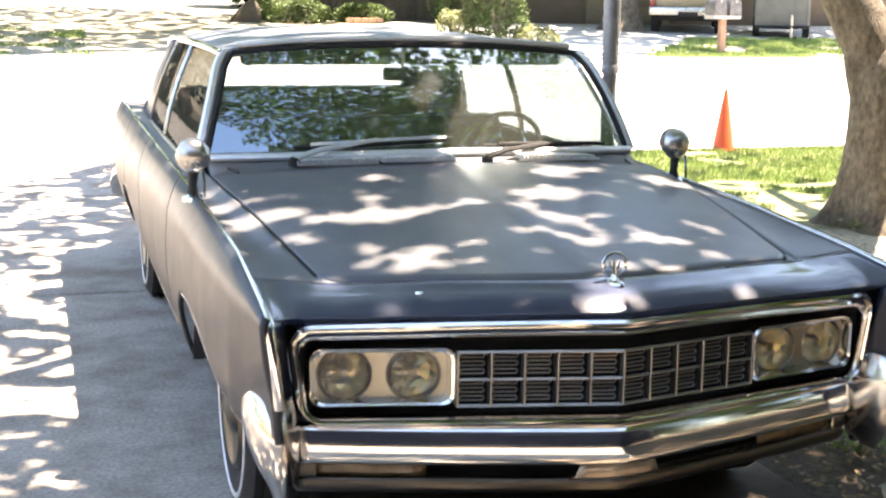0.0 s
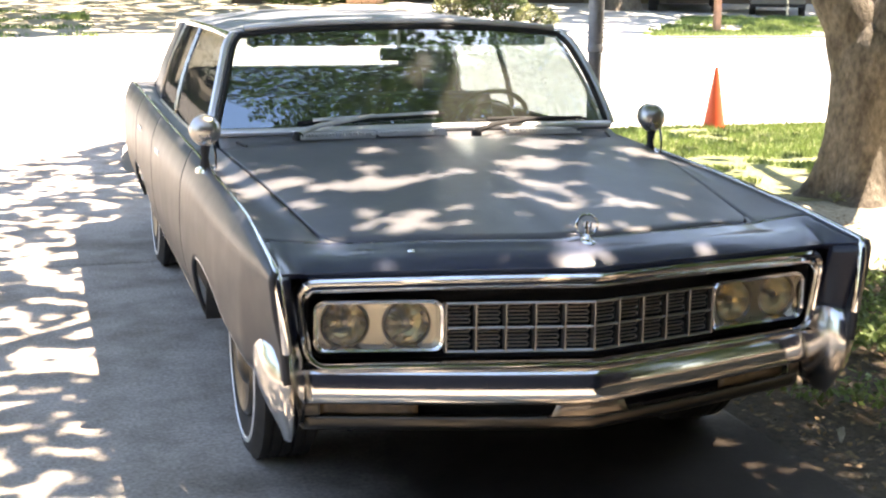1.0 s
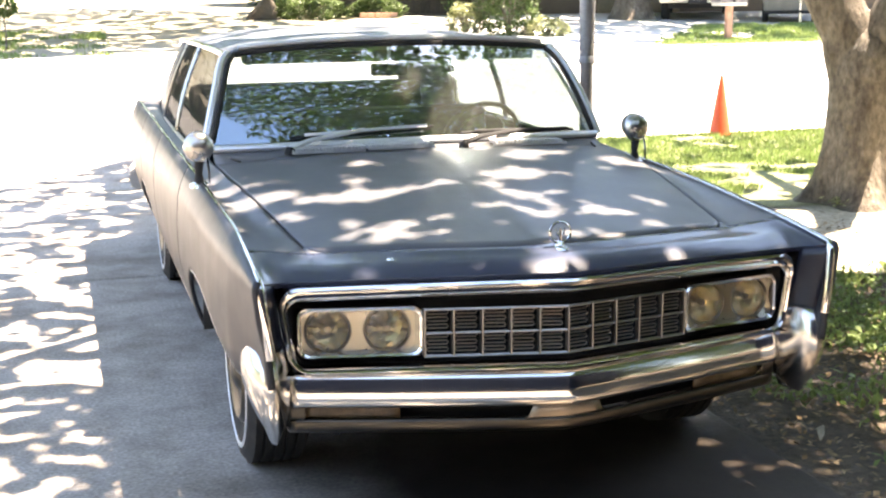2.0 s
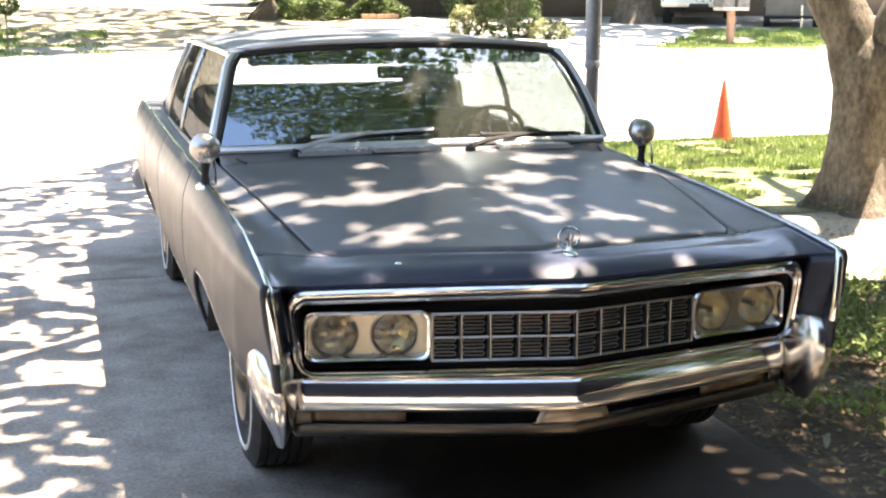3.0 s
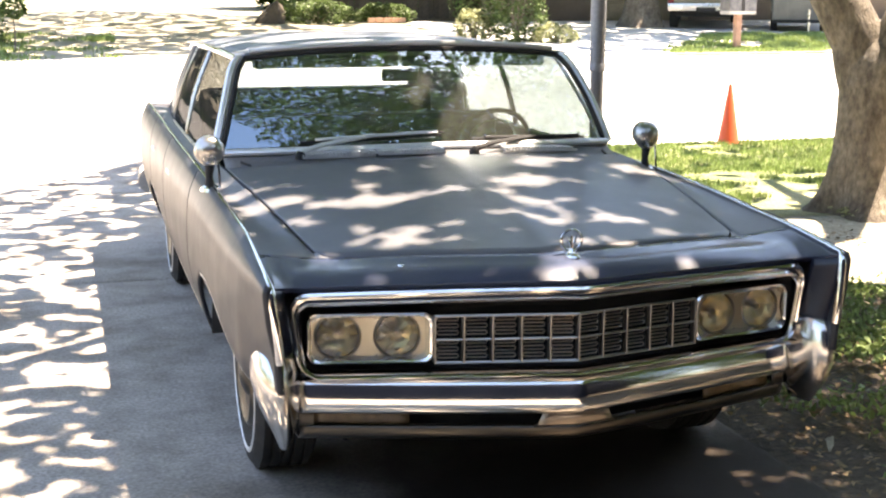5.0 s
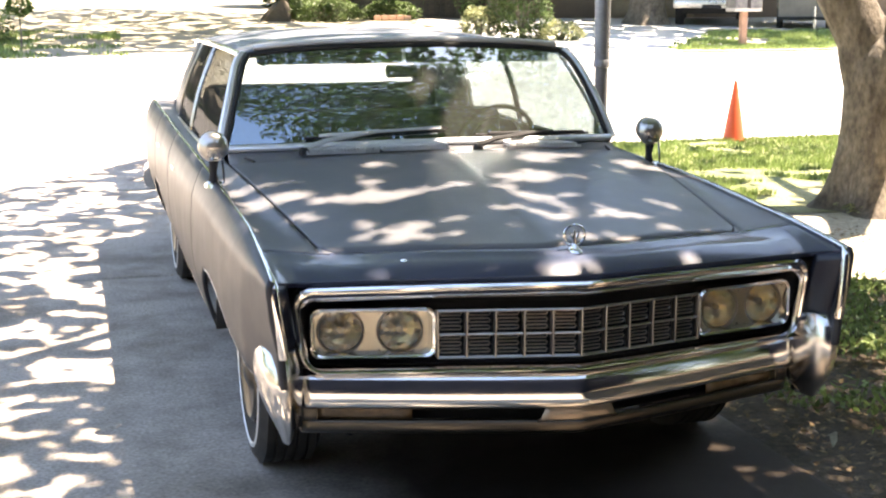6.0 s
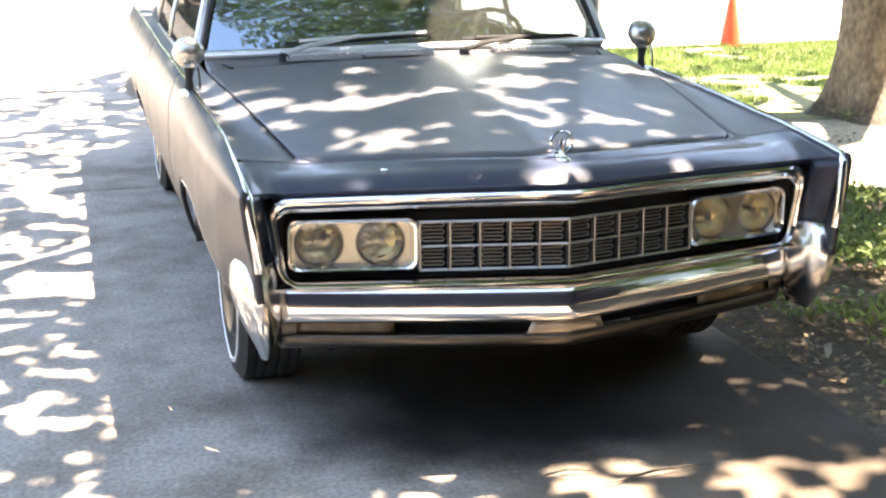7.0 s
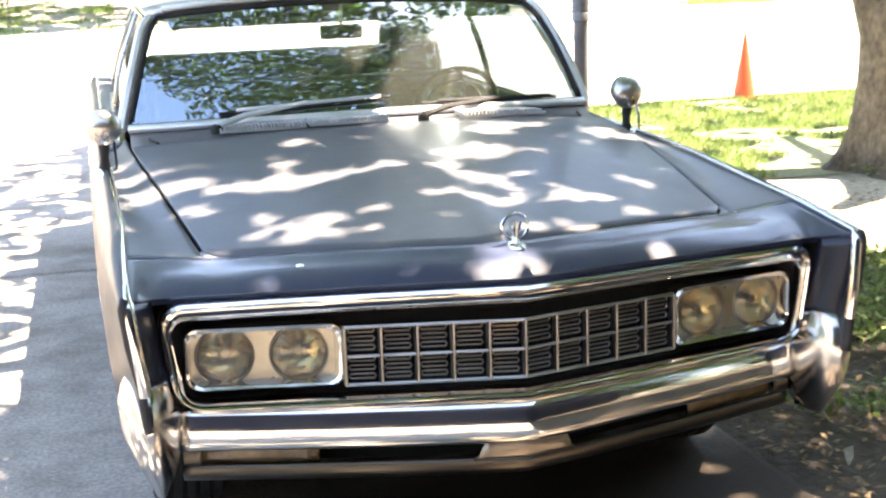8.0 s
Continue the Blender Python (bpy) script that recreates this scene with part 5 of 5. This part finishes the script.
# pickup truck, its tail to the street
truck = empty("pickup_truck", "tan pickup truck parked tail out by a brown wall", "truck", at=(14.43, 27.55, far_rise(27.55)))
truck.rotation_euler = (0, 0, radians(-27))
part("tailgate", box_bm((1.62, 0.08, 0.55), (0, 0, 0.93), 0.02), TRUCK_PAINT, truck)
part("bed", box_bm((1.98, 2.2, 0.60), (0, 1.15, 0.92), 0.05), TRUCK_PAINT, truck)
part("cab", box_bm((1.85, 1.9, 0.85), (0, 3.2, 1.55), 0.16), TRUCK_PAINT, truck)
part("cab_window", box_bm((1.5, 0.03, 0.42), (0, 2.24, 1.66), 0.01), BLACK, truck)
bm = box_bm((1.95, 0.16, 0.20), (0, -0.12, 0.60), 0.03)
part("rear_bumper", bm, DULL_CHROME, truck, "pale rear bumper")
part("bumper_step", box_bm((0.5, 0.17, 0.12), (0, -0.13, 0.53), 0.02), BLACK, truck)
part("underside", box_bm((1.5, 3.5, 0.2), (0, 2.0, 0.45), 0.02), BLACK, truck)
for s in (-1, 1):
    part("tail_lamp", box_bm((0.16, 0.05, 0.44), (s * 0.90, 0.02, 0.92), 0.01), RED_LENS, truck)
    for y in (0.9, 3.9):
        part("wheel", lathe_bm([(0.0, -0.12), (0.22, -0.12), (0.34, -0.11), (0.37, -0.07), (0.37, 0.07), (0.34, 0.11), (0.22, 0.12), (0, 0.12)], Matrix.Translation((s * 0.82, y, 0.37)) @ Matrix.Rotation(radians(90), 4, "Y"), 24), RUBBER, truck)

trailer = empty("box_trailer", "grey panelled trailer standing beside the truck", "trailer", at=(16.5, 26.45, far_rise(26.45)))
trailer.rotation_euler = (0, 0, radians(-29))
body = part("trailer_body", box_bm((1.35, 2.6, 1.6), (0, 1.3, 1.12), 0.03), TRAILER, trailer)
for x in steps(-0.6, 0.6, 4):
    part("rib", box_bm((0.03, 0.02, 1.5), (x, -0.005, 1.12), 0.004), TRAILER, body)
part("frame", box_bm((1.3, 2.8, 0.08), (0, 1.2, 0.29), 0.01), BLACK, trailer)
part("hitch", tube_bm([(-0.3, 0, 0.3), (0.2, -0.7, 0.30), (0.2, -1.0, 0.33)], 0.03, 8), BLACK, trailer)
part("jack", tube_bm([(0.2, -0.8, 0.0), (0.2, -0.8, 0.6)], 0.03, 8), DULL_CHROME, trailer)
for s in (-1, 1):
    part("wheel", lathe_bm([(0.0, -0.08), (0.25, -0.08), (0.28, -0.05), (0.28, 0.05), (0.25, 0.08), (0, 0.08)], Matrix.Translation((s * 0.62, 0.5, 0.28)) @ Matrix.Rotation(radians(90), 4, "Y"), 20), RUBBER, trailer)

# houses and fence behind
house = empty("house", "brown stuccoed house with a shaded front", "house", at=(17.0, 35.0, far_rise(32)))
part("wall", box_bm((14, 6, 3.2), (0, 0, 1.4), 0.02), WALL, house, "brown stucco wall in shade")
rows = [[(x, y, 3.0 + 1.6 * (1 - abs(y) / 3.8)) for y in (-3.8, -1.9, 0, 1.9, 3.8)] for x in (-7.6, 7.6)]
solid(mesh_object("roof", *sheet(rows), FENCE, house, "dark shingle roof", smooth=False), 0.12)
door = part("garage_door", box_bm((2.6, 0.08, 2.2), (-2.2, -3.03, 0.95), 0.01), GARAGE, house, "tan garage door")
for z in steps(0.25, 1.65, 3):
    part("panel", box_bm((2.4, 0.03, 0.40), (-2.2, -3.075, z), 0.01), GARAGE, door)

fence = empty("board_fence", "dark weathered board fence behind the shrubs", "fence", at=(8.0, 33.0, far_rise(33)))
board = part("board", box_bm((0.145, 0.025, 1.9), (0, 0, 0.9), 0.004), FENCE, fence, "", smooth=False)
board.location = (-3.0, 0, 0)
for k in range(1, 34):
    ob = new("board", board.data)
    ob.parent = fence
    ob.location = (-3.0 + 0.155 * k, 0.012 * (k % 3), 0.03 * math.sin(k * 2.3))
for z in (0.3, 1.5):
    part("fence_rail", box_bm((5.4, 0.05, 0.09), (-0.3, 0.06, z), 0.004), FENCE, fence)


def blob_points(n, x, y, z, rx, ry, rz, seed):
    """Leaf places in an uneven mound."""
    d = rng.normal(size=(n, 3))
    d /= np.linalg.norm(d, axis=1)[:, None]
    lump = np.array([1 + 0.35 * noise.noise(Vector(v * 2.3) + Vector((seed, 0, 0))) for v in d])
    r = lump * rng.uniform(0.55, 1.0, n) ** 0.5
    p = d * r[:, None] * (rx, ry, rz) + (x, y, z)
    return p[p[:, 2] > far_rise(y) - 0.02]


def shrub(name, label, x, y, rx, rz, n, mat, leaf=0.09, group=""):
    z = far_rise(y)
    s = empty(name, label, "shrub", group, at=(x, y, z))
    inv = Matrix.Translation((x, y, z)).inverted()
    bm = bmesh.new()
    for k in range(7):
        a = k * 0.9
        tube_bm([(x, y, z - 0.05), (x + 0.35 * rx * math.cos(a), y + 0.35 * rx * math.sin(a), z + 0.7 * rz)], [0.03, 0.012], 6, bm=bm)
    part("branching_stem", bm, BARK, s).matrix_parent_inverse = inv
    leaf_mesh("foliage", blob_points(n, x, y, z + rz * 0.45, rx, rx * 0.8, rz * 0.75, x), leaf, leaf * 0.55, mat, s).matrix_parent_inverse = inv
    return s


shrub("leafy_shrub", "bright green leafy shrub in dappled sun", 8.15, 24.3, 0.68, 1.5, 5000, SHRUB_LEAF)
shrub("pale_shrub", "low pale sunlit flowering shrub", 7.25, 24.6, 0.42, 0.62, 1800, PALE_LEAF)
shrub("pale_shrub", "low pale sunlit ground shrub beside paving", 8.9, 23.9, 0.55, 0.35, 1500, PALE_LEAF)
shrub("clipped_shrub", "rounded clipped green shrub", 4.95, 31.1, 1.05, 0.5, 5000, SHRUB_LEAF, group="clipped shrubs")
shrub("clipped_shrub", "rounded clipped green shrub above a brick edge", 6.8, 31.4, 0.75, 0.45, 4000, SHRUB_LEAF, group="clipped shrubs")
shrub("dark_shrub", "dark green shrub in deep shade", 9.6, 30.8, 1.0, 1.5, 4000, LEAF)
shrub("dark_shrub", "tall dark green shrub against the fence", 5.6, 34.0, 1.5, 2.4, 6000, LEAF, 0.14)
shrub("verge_shrub", "ragged light green shrub on the far verge", -3.6, 24.5, 0.9, 0.8, 3000, SHRUB_LEAF)
edging = empty("brick_edging", "short row of terracotta edging bricks", "edging", at=(6.72, 30.7, far_rise(30.7) - 0.09))
brick = part("brick", box_bm((0.19, 0.10, 0.12), (0, 0, 0.10), 0.01), TERRACOTTA, edging, "", smooth=False)
brick.location = (-0.42, 0, 0.1)
for k in range(1, 5):
    ob = new("brick", brick.data)
    ob.parent = edging
    ob.location = (-0.42 + 0.205 * k, 0, 0.1)
rock = bmesh.new()
for x, y, z in ((-0.62, -0.2, -0.1), (0.5, -0.35, -0.1), (0.62, 0.3, -0.1), (-0.5, 0.4, -0.1), (-0.5, -0.1, 0.18), (-0.05, -0.3, 0.52), (0.28, -0.1, 0.95), (0.5, 0.15, 0.78), (0.62, -0.1, 0.4), (0.0, 0.3, 0.7)):
    rock.verts.new((3.6 + 0.72 * x, 30.9 + 0.7 * y, far_rise(30.9) + 0.66 * z))
bmesh.ops.convex_hull(rock, input=rock.verts)
tagged(part("rock", rock, STONE, None, angle=15), "dark angular garden rock by the hedge", "rock")

sapling = empty("sapling", "thin young tree with a small dark head", "tree", at=(-2.43, 22.6, far_rise(22.6)))
part("stem", tube_bm([(0, 0, -0.05), (0.01, 0, 0.4), (-0.01, 0, 0.75)], [0.02, 0.016, 0.012], 8), BARK, sapling)
c = blob_points(700, -2.43, 22.6, far_rise(22.6) + 0.85, 0.26, 0.26, 0.2, 2.0) - np.array((-2.43, 22.6, far_rise(22.6)))
leaf_mesh("crown", c, 0.09, 0.05, LEAF, sapling)

# far trees: trunks and high crowns that dapple the far yard
for name, label, x, y, r, x0, x1 in (("far_tree", "broad brown trunk with flaring foot beside the truck", 13.25, 28.9, 0.44, 3.5, 21.0), ("far_tree", "tall tree shading the far dry yard", -5.6, 27.0, 0.30, -14.0, 4.0)):
    z = far_rise(y)
    rings = [(x, y, z + a, r * b, f) for a, b, f in ((-0.1, 1.25, 0.25), (0.1, 1.15, 0.15), (0.4, 1.0, 0.06), (1.0, 0.9, 0.02), (2.5, 0.8, 0), (4.5, 0.7, 0))]
    limbs = [([(x, y, z + 4.2), (x - 1.2, y - 0.6, z + 6.0), (x - 2.4, y - 1.2, z + 7.6)], [r * 0.6, r * 0.4, r * 0.15]), ([(x, y, z + 4.2), (x + 1.2, y + 0.5, z + 6.2), (x + 2.2, y - 1.6, z + 8)], [r * 0.6, r * 0.4, r * 0.15])]
    n = 52000 if x > 0 else 110000
    p = crown_points(n, x0, x1, 20.9, 38.0, 5.5, 9.5, test=False)
    g = p[:, :2] + np.outer(p[:, 2] - 0.7, (-0.4, -0.04))
    left = g[:, 0] < 4
    v = np.where(left, 0.55 * field(g * (1.0, 1.4), 1.7, 3.1) + 0.6 * field(g * (1.0, 1.3), 4.2, 5.1), 0.6 * field(g, 1.5, 3.1) + 0.5 * field(g, 3.6, 5.1))
    cover = np.where(g[:, 0] > 9.4, np.where(g[:, 1] < 24, -0.12, 0.15), np.where(~left & (g[:, 1] > 22.3), -0.2, np.where(left, np.where(g[:, 1] < 22.1, 0.14, np.where(g[:, 1] < 27, 0.0, -0.06)), -0.02)))
    p = p[(v < cover) | ((g[:, 1] > np.where(g[:, 0] < 7.8, 32.0, 31.5)) & ~left) | ((g[:, 1] > 28.4) & (g[:, 0] > 12.0))]
    shade_tree(name, label, (x, y, z), rings, limbs, p, leaf=(0.34, 0.2))

# woods that close the view all round, beyond what the shot shows clearly
p = []
for k in range(46):
    a = 2 * math.pi * k / 46
    x, y = 6 + 48 * math.cos(a), 8 + 58 * math.sin(a)
    if y > -20:
        p.append(blob_points(2200, x, y, far_rise(y) + 4.0 + 1.5 * math.sin(k * 2.1), 4.6, 3.6, 5.2, k * 1.7))
# unseen mounds added south and east to block sky and darken reflections
for x, y in [(x, -15.5) for x in steps(-18, 14, 5)] + [(18.5, y) for y in steps(-13, 3, 3)]:
    p.append(blob_points(2600, x, y, 5.0, 4.6, 3.4, 6.0, x * 0.37 + y))
p = np.concatenate(p)
tagged(leaf_mesh("far_woods", p, 0.8, 0.5, LEAF), "dense dark leafy trees in the distance, with unseen ones added", "trees", kind="stuff")
thicket = np.concatenate([blob_points(5000, x, 38.5 + (k % 3), far_rise(38) + 2.0, 2.8, 1.6, 3.4, k * 2.3) for k, x in enumerate(steps(6.5, 14, 4))])
tagged(leaf_mesh("thicket", thicket, 0.4, 0.24, LEAF), "dark shaded thicket behind the fence", "bushes", kind="stuff")

# unseen wall and eaves added behind the camera: dark chrome reflections, less sky light
tagged(part("wall_south", box_bm((17, 0.3, 5.6), (0.5, -7.6, 2.8), 0.02), UNSEEN_WALL, None), "unseen dark navy wall added to darken reflections in the chrome", "wall", kind="structure")
rows = [[(x, y, 5.5 + 0.35 * (-6.9 - y)) for y in (-6.9, -9.0, -11.4)] for x in (-8, 9)]
tagged(solid(mesh_object("eaves", *sheet(rows, flip=True), FENCE, None, smooth=False), 0.12), "unseen dark sloping eaves added over the wall", "roof", kind="structure")
